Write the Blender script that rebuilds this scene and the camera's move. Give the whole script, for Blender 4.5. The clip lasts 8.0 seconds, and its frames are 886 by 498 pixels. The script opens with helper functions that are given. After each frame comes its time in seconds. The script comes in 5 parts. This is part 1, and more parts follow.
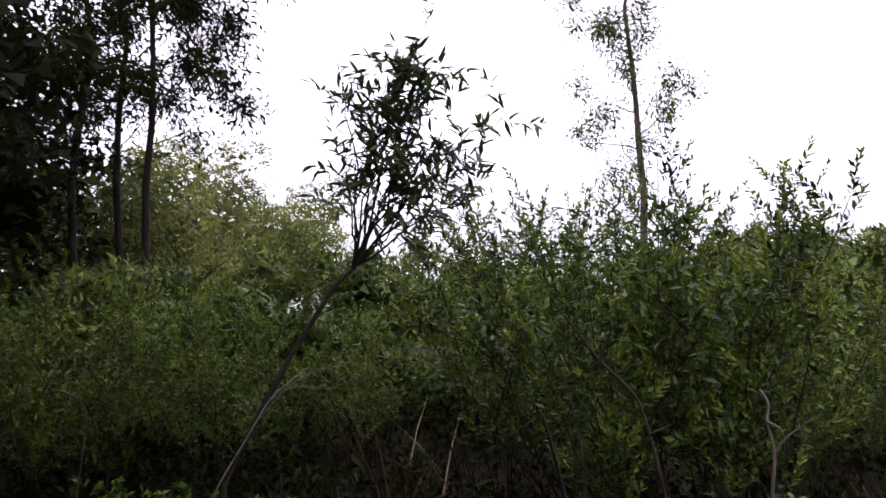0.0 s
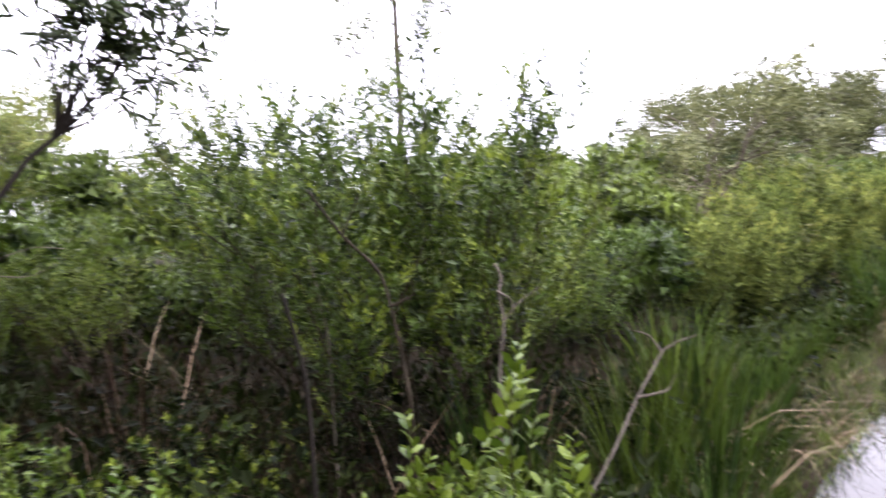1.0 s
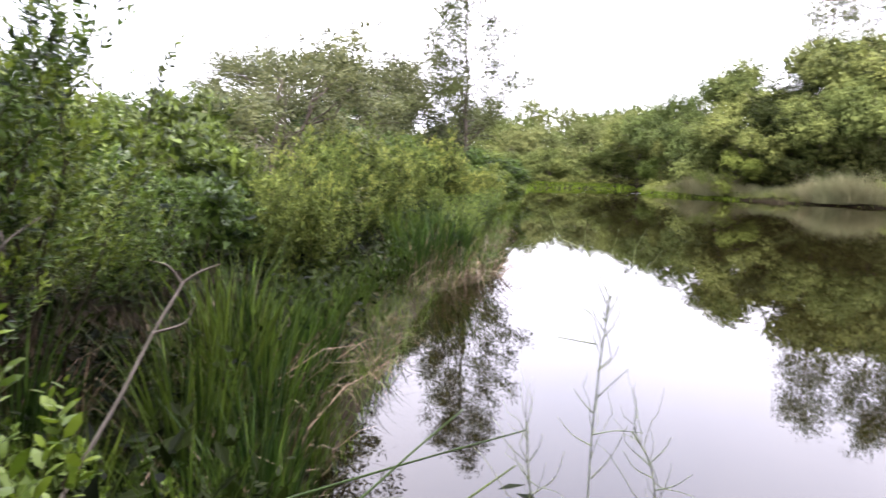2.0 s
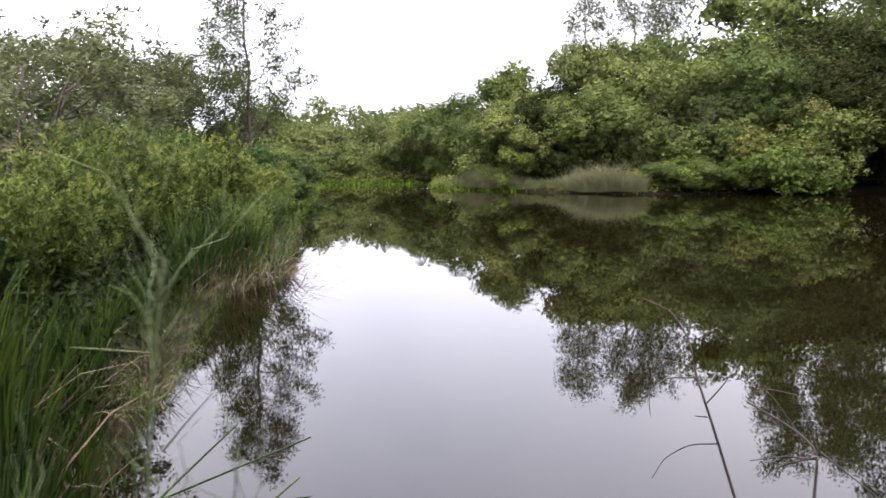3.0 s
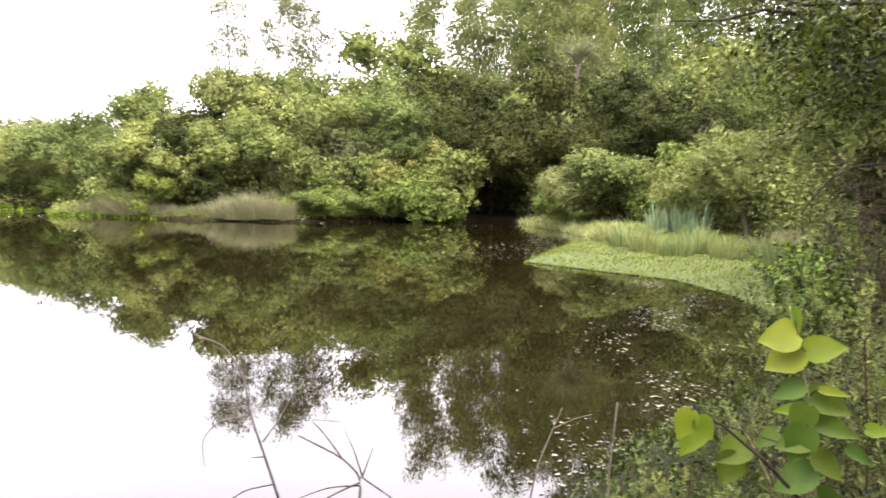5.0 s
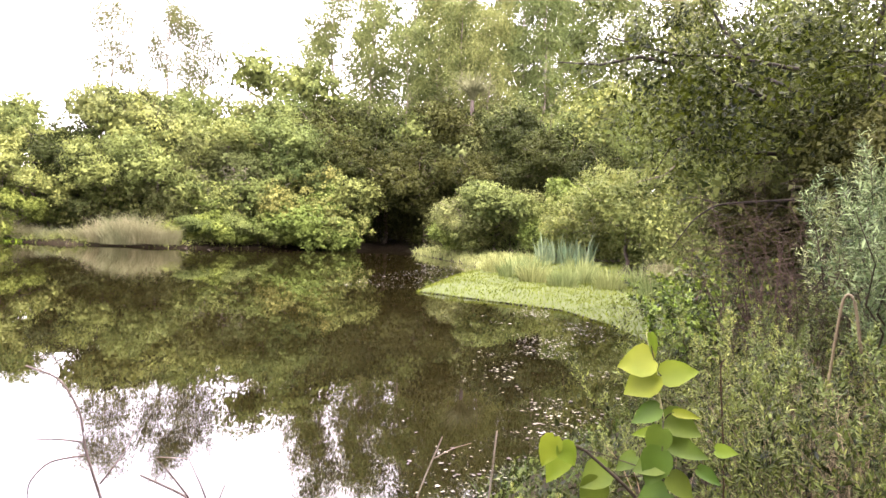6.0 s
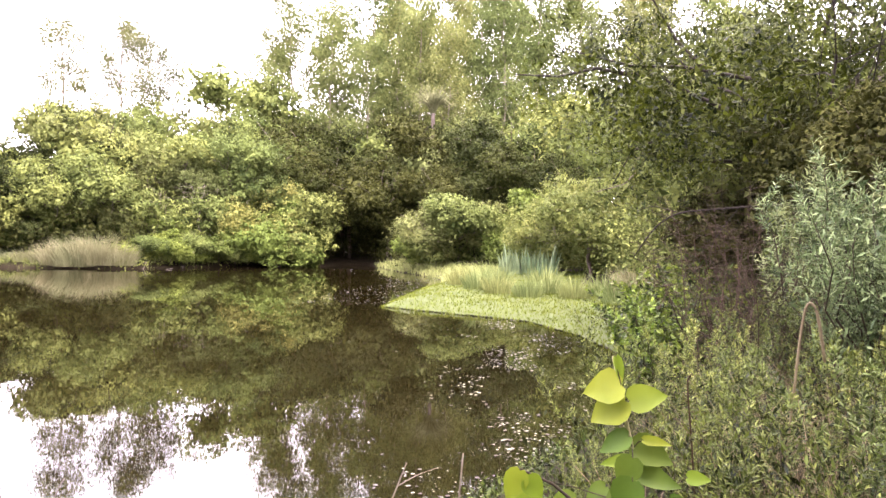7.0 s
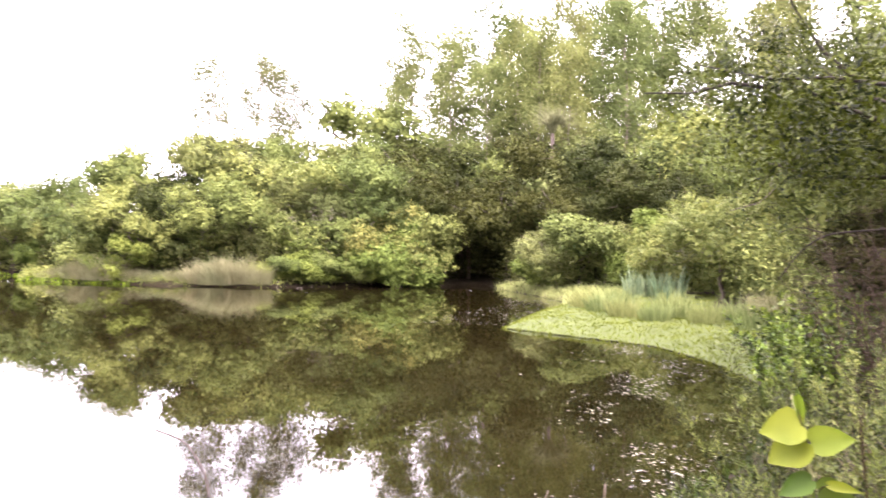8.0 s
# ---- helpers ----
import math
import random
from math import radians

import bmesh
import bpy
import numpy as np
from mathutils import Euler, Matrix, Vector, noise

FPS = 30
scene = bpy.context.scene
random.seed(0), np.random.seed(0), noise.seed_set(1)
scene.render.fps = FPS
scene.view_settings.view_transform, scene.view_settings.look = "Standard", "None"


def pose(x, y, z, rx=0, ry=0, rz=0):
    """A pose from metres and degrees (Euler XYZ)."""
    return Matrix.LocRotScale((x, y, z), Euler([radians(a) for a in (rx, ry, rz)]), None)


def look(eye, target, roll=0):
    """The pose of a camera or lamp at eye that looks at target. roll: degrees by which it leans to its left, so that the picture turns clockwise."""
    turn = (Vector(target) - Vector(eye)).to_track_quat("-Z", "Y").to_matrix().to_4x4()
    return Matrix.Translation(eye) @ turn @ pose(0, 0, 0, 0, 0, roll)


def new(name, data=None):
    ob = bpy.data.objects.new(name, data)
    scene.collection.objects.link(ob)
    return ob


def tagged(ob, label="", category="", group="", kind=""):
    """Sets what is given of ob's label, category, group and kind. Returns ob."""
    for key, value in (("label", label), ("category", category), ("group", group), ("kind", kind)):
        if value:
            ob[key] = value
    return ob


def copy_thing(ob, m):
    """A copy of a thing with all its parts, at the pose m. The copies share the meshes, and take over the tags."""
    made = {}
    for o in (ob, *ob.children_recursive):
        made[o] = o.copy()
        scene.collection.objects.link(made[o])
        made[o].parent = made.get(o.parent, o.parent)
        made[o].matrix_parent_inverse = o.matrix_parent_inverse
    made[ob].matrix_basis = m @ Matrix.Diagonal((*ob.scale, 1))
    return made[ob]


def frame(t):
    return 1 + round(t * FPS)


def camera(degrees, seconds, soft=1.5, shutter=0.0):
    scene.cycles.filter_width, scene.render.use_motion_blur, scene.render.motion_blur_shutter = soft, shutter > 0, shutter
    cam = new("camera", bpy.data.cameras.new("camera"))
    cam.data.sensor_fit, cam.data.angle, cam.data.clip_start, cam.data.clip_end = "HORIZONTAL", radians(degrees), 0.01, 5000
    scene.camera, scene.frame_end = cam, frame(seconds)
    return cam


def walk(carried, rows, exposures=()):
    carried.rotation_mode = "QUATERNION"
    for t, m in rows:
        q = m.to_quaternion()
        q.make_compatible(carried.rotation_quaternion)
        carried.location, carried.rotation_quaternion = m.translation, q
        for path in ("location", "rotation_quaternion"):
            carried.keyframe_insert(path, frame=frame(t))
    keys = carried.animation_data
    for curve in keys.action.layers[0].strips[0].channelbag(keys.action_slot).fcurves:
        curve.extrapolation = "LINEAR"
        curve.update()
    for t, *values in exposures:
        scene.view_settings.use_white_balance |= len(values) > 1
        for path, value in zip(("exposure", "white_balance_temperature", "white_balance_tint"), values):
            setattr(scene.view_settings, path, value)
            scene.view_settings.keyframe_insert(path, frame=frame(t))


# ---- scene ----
import colorsys

# ---- camera and walk ----
cam = camera(67.0, 8.0, shutter=0.25)
# seconds, x, y, z, yaw, pitch, roll
PATH = [
    (0.0, 0.000, 0.000, 2.040, 20.85, 5.34, 3.34),
    (0.5, -0.026, 0.067, 2.023, 15.04, 1.93, 3.93),
    (0.6, -0.018, 0.084, 2.000, 13.26, 0.55, 3.86),
    (1.0, 0.012, 0.152, 1.910, 0.38, -3.13, 3.13),
    (1.2, 0.048, 0.165, 1.877, -7.87, -4.60, 3.03),
    (1.5, 0.102, 0.184, 1.828, -19.79, -7.47, -0.19),
    (2.0, 0.170, 0.238, 1.797, -34.56, -6.98, -0.79),
    (2.2, 0.193, 0.252, 1.786, -39.45, -7.60, -0.47),
    (3.5, 0.340, 0.290, 1.765, -57.91, -6.00, 0.34),
    (4.0, 0.345, 0.235, 1.785, -64.83, -6.08, -0.41),
    (4.5, 0.407, 0.173, 1.791, -72.74, -5.90, -0.11),
    (5.0, 0.535, 0.109, 1.755, -81.17, -4.60, -0.85),
    (5.2, 0.556, 0.091, 1.754, -84.22, -4.55, -1.41),
    (6.3, 0.604, 0.024, 1.740, -91.96, -1.64, -1.54),
    (6.5, 0.639, 0.011, 1.751, -93.28, -1.83, -0.99),
    (7.0, 0.672, 0.020, 1.768, -93.10, -0.70, -0.72),
    (7.5, 0.693, 0.034, 1.773, -91.46, -0.15, -0.70),
    (8.0, 0.621, 0.132, 1.795, -83.07, 0.91, -0.81),
]
# seconds, stops, kelvin, tint
EXPOSURES = [(0.0, -0.45, 6200, 27), (0.2, -1.2, 6250, 25), (0.5, -1.4, 6250, 24), (0.7, -0.65, 6200, 24), (0.9, 0.8, 6100, 26.5), (1.2, 1.28, 6150, 25.5), (1.6, 1.1, 6150, 24.5),
             (2.2, 1.1, 6130, 24.5), (3.3, 0.32, 6120, 19.5), (3.8, 0.34, 6120, 19.5), (4.3, 0.8, 6350, 18.5), (4.8, 1.48, 6550, 20), (5.2, 1.75, 6600, 22), (6.3, 2.15, 6600, 34.5),
             (8.0, 2.2, 6560, 35.5)]
walk(cam, [(t, pose(x, y, z, 90 + p, r, yaw)) for t, x, y, z, yaw, p, r in PATH], EXPOSURES)

# ---- world and sun: a bright overcast sky ----
world = bpy.data.worlds.new("sky")
scene.world = world
world.use_nodes = True
wn, wl = world.node_tree.nodes, world.node_tree.links
sky = wn.new("ShaderNodeTexSky")
sky.sky_type = "NISHITA"
sky.sun_disc = False
sky.sun_elevation = radians(65)
sky.sun_rotation = radians(200)
coord = wn.new("ShaderNodeTexCoord")
cloud = wn.new("ShaderNodeTexNoise")
cloud.inputs["Scale"].default_value = 2.2
cloud.inputs["Detail"].default_value = 5
ramp = wn.new("ShaderNodeValToRGB")
ramp.color_ramp.elements[0].position, ramp.color_ramp.elements[0].color = 0.3, (0.80, 0.82, 0.88, 1)
ramp.color_ramp.elements[1].position, ramp.color_ramp.elements[1].color = 0.7, (1.0, 0.985, 0.99, 1)
scale = wn.new("ShaderNodeVectorMath")
scale.operation = "SCALE"
mix = wn.new("ShaderNodeMix")
mix.data_type = "RGBA"
mix.inputs[0].default_value = 0.86
wl.new(coord.outputs["Generated"], cloud.inputs["Vector"])
wl.new(cloud.outputs["Fac"], ramp.inputs["Fac"])
split = wn.new("ShaderNodeSeparateXYZ")
height = wn.new("ShaderNodeMapRange")
height.inputs["To Min"].default_value, height.inputs["To Max"].default_value = 18.0, 72.0
wl.new(coord.outputs["Generated"], split.inputs[0])
wl.new(split.outputs["Z"], height.inputs["Value"])
wl.new(height.outputs["Result"], scale.inputs["Scale"])
wl.new(ramp.outputs["Color"], scale.inputs[0])
wl.new(sky.outputs["Color"], mix.inputs[6])
wl.new(scale.outputs["Vector"], mix.inputs[7])
wl.new(mix.outputs[2], wn["Background"].inputs["Color"])
wn["Background"].inputs["Strength"].default_value = 0.1
sun = new("sun", bpy.data.lights.new("sun", "SUN"))
sun.data.energy, sun.data.angle, sun.data.color = 4.2, radians(28), (1.0, 0.96, 0.9)
sun.matrix_world = look((0, 0, 30), (Vector((0.42, 0.22, -1.0)) + Vector((0, 0, 30))))


# ---- materials ----
def material(name):
    m = bpy.data.materials.new(name)
    m.use_nodes = True
    return m, m.node_tree.nodes, m.node_tree.links


def leaf_material(name, dark, light, rough=0.5, through_light=0.28, vary=0.35, tone_size=0.6, gloss=0.25, hues=0.02, island=0.5):
    """Leaves: each leaf its own tone, patches of tone through the crown, each plant a little different."""
    m, n, l = material(name)
    geo, info, pos = n.new("ShaderNodeNewGeometry"), n.new("ShaderNodeObjectInfo"), n.new("ShaderNodeTexCoord")
    patch = n.new("ShaderNodeTexNoise")
    patch.inputs["Scale"].default_value = tone_size
    patch.inputs["Detail"].default_value = 3
    l.new(pos.outputs["Object"], patch.inputs["Vector"])
    add = n.new("ShaderNodeMath")
    add.operation = "MULTIPLY_ADD"
    l.new(patch.outputs["Fac"], add.inputs[0])
    add.inputs[1].default_value = 0.9
    shift = n.new("ShaderNodeMath")
    shift.operation = "MULTIPLY_ADD"
    l.new(geo.outputs["Random Per Island"], shift.inputs[0])
    shift.inputs[1].default_value, shift.inputs[2].default_value = island, 0.05 - 0.5 * island
    l.new(shift.outputs[0], add.inputs[2])
    r = n.new("ShaderNodeValToRGB")
    r.color_ramp.elements[0].position, r.color_ramp.elements[0].color = 0.27, (*dark, 1)
    r.color_ramp.elements[1].position, r.color_ramp.elements[1].color = 0.8, (*light, 1)
    l.new(add.outputs[0], r.inputs["Fac"])
    hue = n.new("ShaderNodeHueSaturation")
    for socket, low, high in (("Value", 1 - vary, 1 + vary), ("Hue", 0.5 + hues, 0.5 - hues)):
        rng = n.new("ShaderNodeMapRange")
        rng.inputs["To Min"].default_value, rng.inputs["To Max"].default_value = low, high
        l.new(info.outputs["Random"], rng.inputs["Value"])
        l.new(rng.outputs["Result"], hue.inputs[socket])
    l.new(r.outputs["Color"], hue.inputs["Color"])
    b = n["Principled BSDF"]
    l.new(hue.outputs["Color"], b.inputs["Base Color"])
    b.inputs["Roughness"].default_value = rough
    b.inputs["Specular IOR Level"].default_value = gloss
    t = n.new("ShaderNodeBsdfTranslucent")
    l.new(hue.outputs["Color"], t.inputs["Color"])
    mx = n.new("ShaderNodeMixShader")
    mx.inputs["Fac"].default_value = through_light
    l.new(b.outputs[0], mx.inputs[1])
    l.new(t.outputs[0], mx.inputs[2])
    l.new(mx.outputs[0], n["Material Output"].inputs["Surface"])
    return m


def rough_material(name, dark, light, size=8.0, stretch=(1, 1, 1), rough=0.9, bump=0.4, coarse=None, gloss=0.15):
    """Bark, soil, dead stalks: two scales of noise in the colour, and relief."""
    m, n, l = material(name)
    pos, mp = n.new("ShaderNodeTexCoord"), n.new("ShaderNodeMapping")
    mp.inputs["Scale"].default_value = stretch
    l.new(pos.outputs["Object"], mp.inputs["Vector"])
    fine, big = n.new("ShaderNodeTexNoise"), n.new("ShaderNodeTexNoise")
    fine.inputs["Scale"].default_value, fine.inputs["Detail"].default_value = size, 6
    big.inputs["Scale"].default_value, big.inputs["Detail"].default_value = coarse or size / 9, 3
    l.new(mp.outputs["Vector"], fine.inputs["Vector"])
    l.new(pos.outputs["Object"], big.inputs["Vector"])
    avg = n.new("ShaderNodeMath")
    avg.operation = "MULTIPLY_ADD"
    l.new(fine.outputs["Fac"], avg.inputs[0])
    avg.inputs[1].default_value = 0.6
    half = n.new("ShaderNodeMath")
    half.operation = "MULTIPLY"
    l.new(big.outputs["Fac"], half.inputs[0])
    half.inputs[1].default_value = 0.4
    l.new(half.outputs[0], avg.inputs[2])
    r = n.new("ShaderNodeValToRGB")
    r.color_ramp.elements[0].position, r.color_ramp.elements[0].color = 0.32, (*dark, 1)
    r.color_ramp.elements[1].position, r.color_ramp.elements[1].color = 0.68, (*light, 1)
    l.new(avg.outputs[0], r.inputs["Fac"])
    b = n["Principled BSDF"]
    l.new(r.outputs["Color"], b.inputs["Base Color"])
    b.inputs["Roughness"].default_value = rough
    b.inputs["Specular IOR Level"].default_value = gloss
    bp = n.new("ShaderNodeBump")
    bp.inputs["Strength"].default_value, bp.inputs["Distance"].default_value = bump, 0.02
    l.new(fine.outputs["Fac"], bp.inputs["Height"])
    l.new(bp.outputs["Normal"], b.inputs["Normal"])
    return m


def water_material():
    m, n, l = material("pond_water")
    b = n["Principled BSDF"]
    pos = n.new("ShaderNodeTexCoord")
    murk = n.new("ShaderNodeTexNoise")
    murk.inputs["Scale"].default_value = 0.25
    l.new(pos.outputs["Object"], murk.inputs["Vector"])
    r = n.new("ShaderNodeValToRGB")
    r.color_ramp.elements[0].color = (0.0026, 0.0021, 0.0007, 1)
    r.color_ramp.elements[1].color = (0.0046, 0.0035, 0.0011, 1)
    l.new(murk.outputs["Fac"], r.inputs["Fac"])
    l.new(r.outputs["Color"], b.inputs["Base Color"])
    b.inputs["Roughness"].default_value = 0.015
    b.inputs["IOR"].default_value = 1.333
    mp = n.new("ShaderNodeMapping")
    mp.inputs["Scale"].default_value = (1.0, 1.0, 1.0)
    ripple = n.new("ShaderNodeTexNoise")
    ripple.inputs["Scale"].default_value, ripple.inputs["Detail"].default_value = 2.2, 2
    l.new(pos.outputs["Object"], mp.inputs["Vector"])
    l.new(mp.outputs["Vector"], ripple.inputs["Vector"])
    bp = n.new("ShaderNodeBump")
    bp.inputs["Strength"].default_value, bp.inputs["Distance"].default_value = 0.03, 0.02
    far, calm = n.new("ShaderNodeVectorMath"), n.new("ShaderNodeMapRange")
    far.operation = "LENGTH"
    l.new(pos.outputs["Object"], far.inputs[0])
    l.new(far.outputs["Value"], calm.inputs["Value"])
    calm.inputs["From Min"].default_value, calm.inputs["From Max"].default_value = 6.0, 28.0
    calm.inputs["To Min"].default_value, calm.inputs["To Max"].default_value = 0.035, 0.0
    l.new(calm.outputs["Result"], bp.inputs["Strength"])
    l.new(ripple.outputs["Fac"], bp.inputs["Height"])
    l.new(bp.outputs["Normal"], b.inputs["Normal"])
    return m


LEAF_TREE = leaf_material("tree_leaves", (0.022, 0.033, 0.008), (0.134, 0.158, 0.042), rough=0.7, vary=0.25, hues=0.016, gloss=0.04, island=0.3, through_light=0.2, tone_size=0.5)
LEAF_SAGE = leaf_material("sage_leaves", (0.03, 0.038, 0.011), (0.128, 0.144, 0.046), rough=0.7, vary=0.2, hues=0.012, gloss=0.04, island=0.3, through_light=0.2, tone_size=0.5)
LEAF_FRESH = leaf_material("fresh_bush_leaves", (0.026, 0.042, 0.006), (0.125, 0.158, 0.032), rough=0.65, vary=0.2, hues=0.012, gloss=0.05, island=0.35, through_light=0.25, tone_size=0.6)
# A dark olive tree's tone, also standing in for shade within the wood.
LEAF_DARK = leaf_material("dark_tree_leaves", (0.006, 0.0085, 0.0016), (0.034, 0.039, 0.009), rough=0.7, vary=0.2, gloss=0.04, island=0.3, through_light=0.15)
# Against the bright sky: these trees' own shade is put into the colour.
LEAF_DEEP = leaf_material("backlit_shade_leaves", (0.003, 0.005, 0.0015), (0.017, 0.021, 0.006), rough=0.6, vary=0.2, gloss=0.06, island=0.3)
LEAF_EUC = leaf_material("eucalyptus_leaves", (0.055, 0.072, 0.02), (0.145, 0.172, 0.056), rough=0.65, vary=0.14, gloss=0.05, island=0.5, through_light=0.36)
LEAF_SHRUB = leaf_material("shrub_leaves", (0.008, 0.016, 0.003), (0.095, 0.138, 0.02), rough=0.42, tone_size=2.2, gloss=0.12, vary=0.3)
LEAF_TIP = leaf_material("fresh_shoot_leaves", (0.04, 0.07, 0.006), (0.17, 0.23, 0.026), rough=0.42, tone_size=2.2, gloss=0.16, vary=0.25)
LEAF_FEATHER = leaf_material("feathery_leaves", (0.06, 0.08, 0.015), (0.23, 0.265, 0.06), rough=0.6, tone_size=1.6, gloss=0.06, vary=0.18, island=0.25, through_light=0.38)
# Darker copy of the feathery leaves, painting in the shade inside the bush.
LEAF_PLUME = leaf_material("shaded_feathery_leaves", (0.014, 0.022, 0.004), (0.11, 0.14, 0.028), rough=0.6, tone_size=2.6, gloss=0.06, vary=0.18, island=0.35)
# Near-black leaf colour: the shade under shrubs and tree is painted in.
LEAF_UNDER = leaf_material("shaded_undergrowth_leaves", (0.0018, 0.0032, 0.0006), (0.014, 0.021, 0.003), rough=0.6, tone_size=1.5, gloss=0.05)
# Olive base leaves, darkened to stand for shaded gaps between the sprays.
LEAF_OLIVE = leaf_material("olive_small_leaves", (0.004, 0.007, 0.001), (0.07, 0.092, 0.015), rough=0.55, tone_size=4.0, gloss=0.1)
LEAF_SPRAY = leaf_material("spray_leaves", (0.012, 0.018, 0.004), (0.125, 0.155, 0.036), rough=0.5, tone_size=4.0, gloss=0.12)
LEAF_GREY = leaf_material("grey_green_leaves", (0.015, 0.021, 0.007), (0.11, 0.125, 0.046), rough=0.5, tone_size=1.6, gloss=0.1, island=0.35)
LEAF_SILVER = leaf_material("silvery_willow_leaves", (0.026, 0.041, 0.014), (0.15, 0.19, 0.078), rough=0.5, tone_size=2.5, vary=0.08, gloss=0.1)
LEAF_YELLOW = leaf_material("yellow_green_leaves", (0.045, 0.056, 0.011), (0.15, 0.162, 0.042), rough=0.6, tone_size=1.0, vary=0.12, gloss=0.08, island=0.45, through_light=0.32)
LEAF_BRIGHT = leaf_material("young_leaves", (0.03, 0.065, 0.004), (0.105, 0.165, 0.013), rough=0.4, through_light=0.32, vary=0.1, tone_size=5, gloss=0.22)
LEAF_WILLOW = leaf_material("willow_leaves", (0.018, 0.03, 0.008), (0.085, 0.115, 0.03), rough=0.4, tone_size=3, gloss=0.3)
RUSH = leaf_material("rush_blades", (0.009, 0.019, 0.003), (0.064, 0.104, 0.014), rough=0.45, tone_size=2.5, gloss=0.12)
FRESH = leaf_material("fresh_grass", (0.014, 0.036, 0.002), (0.105, 0.185, 0.011), rough=0.5, tone_size=1.2, gloss=0.08, vary=0.1)
STRAW = leaf_material("dead_straw", (0.05, 0.036, 0.02), (0.18, 0.135, 0.075), rough=0.7, through_light=0.1)
REDSTALK = leaf_material("reddish_dead_stalks", (0.009, 0.005, 0.003), (0.042, 0.023, 0.013), rough=0.8, through_light=0.05, gloss=0.08)
REED = leaf_material("pale_reeds", (0.09, 0.094, 0.044), (0.175, 0.172, 0.09), rough=0.8, vary=0.1, gloss=0.03, island=0.3)
TUFT = leaf_material("pale_green_grass", (0.07, 0.09, 0.026), (0.17, 0.19, 0.07), rough=0.7, vary=0.12, gloss=0.06, island=0.35)
LAWN = leaf_material("short_grass", (0.048, 0.066, 0.009), (0.085, 0.106, 0.017), rough=0.8, vary=0.1, tone_size=0.8, gloss=0.03, island=0.15)
IRIS = leaf_material("iris_blades", (0.035, 0.062, 0.028), (0.125, 0.165, 0.085), rough=0.45, vary=0.1, gloss=0.12)
PAD = leaf_material("floating_leaves", (0.012, 0.008, 0.005), (0.1, 0.1, 0.062), rough=0.5, through_light=0.0, tone_size=2, island=0.9, gloss=0.2)
BARK = rough_material("grey_brown_bark", (0.0294, 0.0221, 0.0171), (0.098, 0.0805, 0.0637), 9, (1, 1, 0.25))
BARK_PALE = rough_material("pale_smooth_bark", (0.0784, 0.0588, 0.0441), (0.206, 0.181, 0.152), 5, (1, 1, 0.2))
BARK_DARK = rough_material("dark_bark", (0.007, 0.0055, 0.004), (0.028, 0.022, 0.017), 9, (1, 1, 0.25))
TWIG = rough_material("bleached_dead_wood", (0.049, 0.0385, 0.0294), (0.154, 0.133, 0.108), 30, (1, 1, 0.2))
STEM = rough_material("brown_stems", (0.009, 0.0065, 0.0035), (0.034, 0.025, 0.014), 25, (1, 1, 0.2))
# Soil colour darkened to hold the shade beneath the plants.
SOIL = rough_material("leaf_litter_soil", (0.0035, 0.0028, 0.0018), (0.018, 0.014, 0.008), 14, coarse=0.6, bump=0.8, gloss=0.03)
WATER = water_material()


# ---- geometry helpers ----
class Geo:
    """Collects vertices and faces as arrays."""

    def __init__(self):
        self.v, self.q, self.t, self.n = [], [], [], 0

    def add(self, verts, quads=None, tris=None):
        if quads is not None and len(quads):
            self.q.append(np.asarray(quads) + self.n)
        if tris is not None and len(tris):
            self.t.append(np.asarray(tris) + self.n)
        self.v.append(np.asarray(verts, float))
        self.n += len(verts)

    def mesh(self, name, mat, smooth=False):
        me = bpy.data.meshes.new(name)
        v = np.concatenate(self.v)
        q = np.concatenate(self.q) if self.q else np.zeros((0, 4), int)
        t = np.concatenate(self.t) if self.t else np.zeros((0, 3), int)
        me.vertices.add(len(v))
        me.vertices.foreach_set("co", v.ravel().astype(np.float32))
        me.loops.add(q.size + t.size)
        me.loops.foreach_set("vertex_index", np.concatenate([q.ravel(), t.ravel()]).astype(np.int32))
        me.polygons.add(len(q) + len(t))
        start = np.concatenate([np.arange(len(q)) * 4, q.size + np.arange(len(t)) * 3])
        me.polygons.foreach_set("loop_start", start.astype(np.int32))
        me.polygons.foreach_set("use_smooth", np.full(len(q) + len(t), smooth))
        me.materials.append(mat)
        me.update(calc_edges=True)
        return me


def part(name, geo, mat, parent=None, label="", smooth=False):
    """One mesh object, under a thing or a part where parent is given."""
    ob = new(name, geo.mesh(name, mat, smooth))
    if parent is not None:
        ob.parent = parent
    return tagged(ob, label)


def unit(a):
    return a / np.maximum(np.linalg.norm(a, axis=-1, keepdims=True), 1e-9)


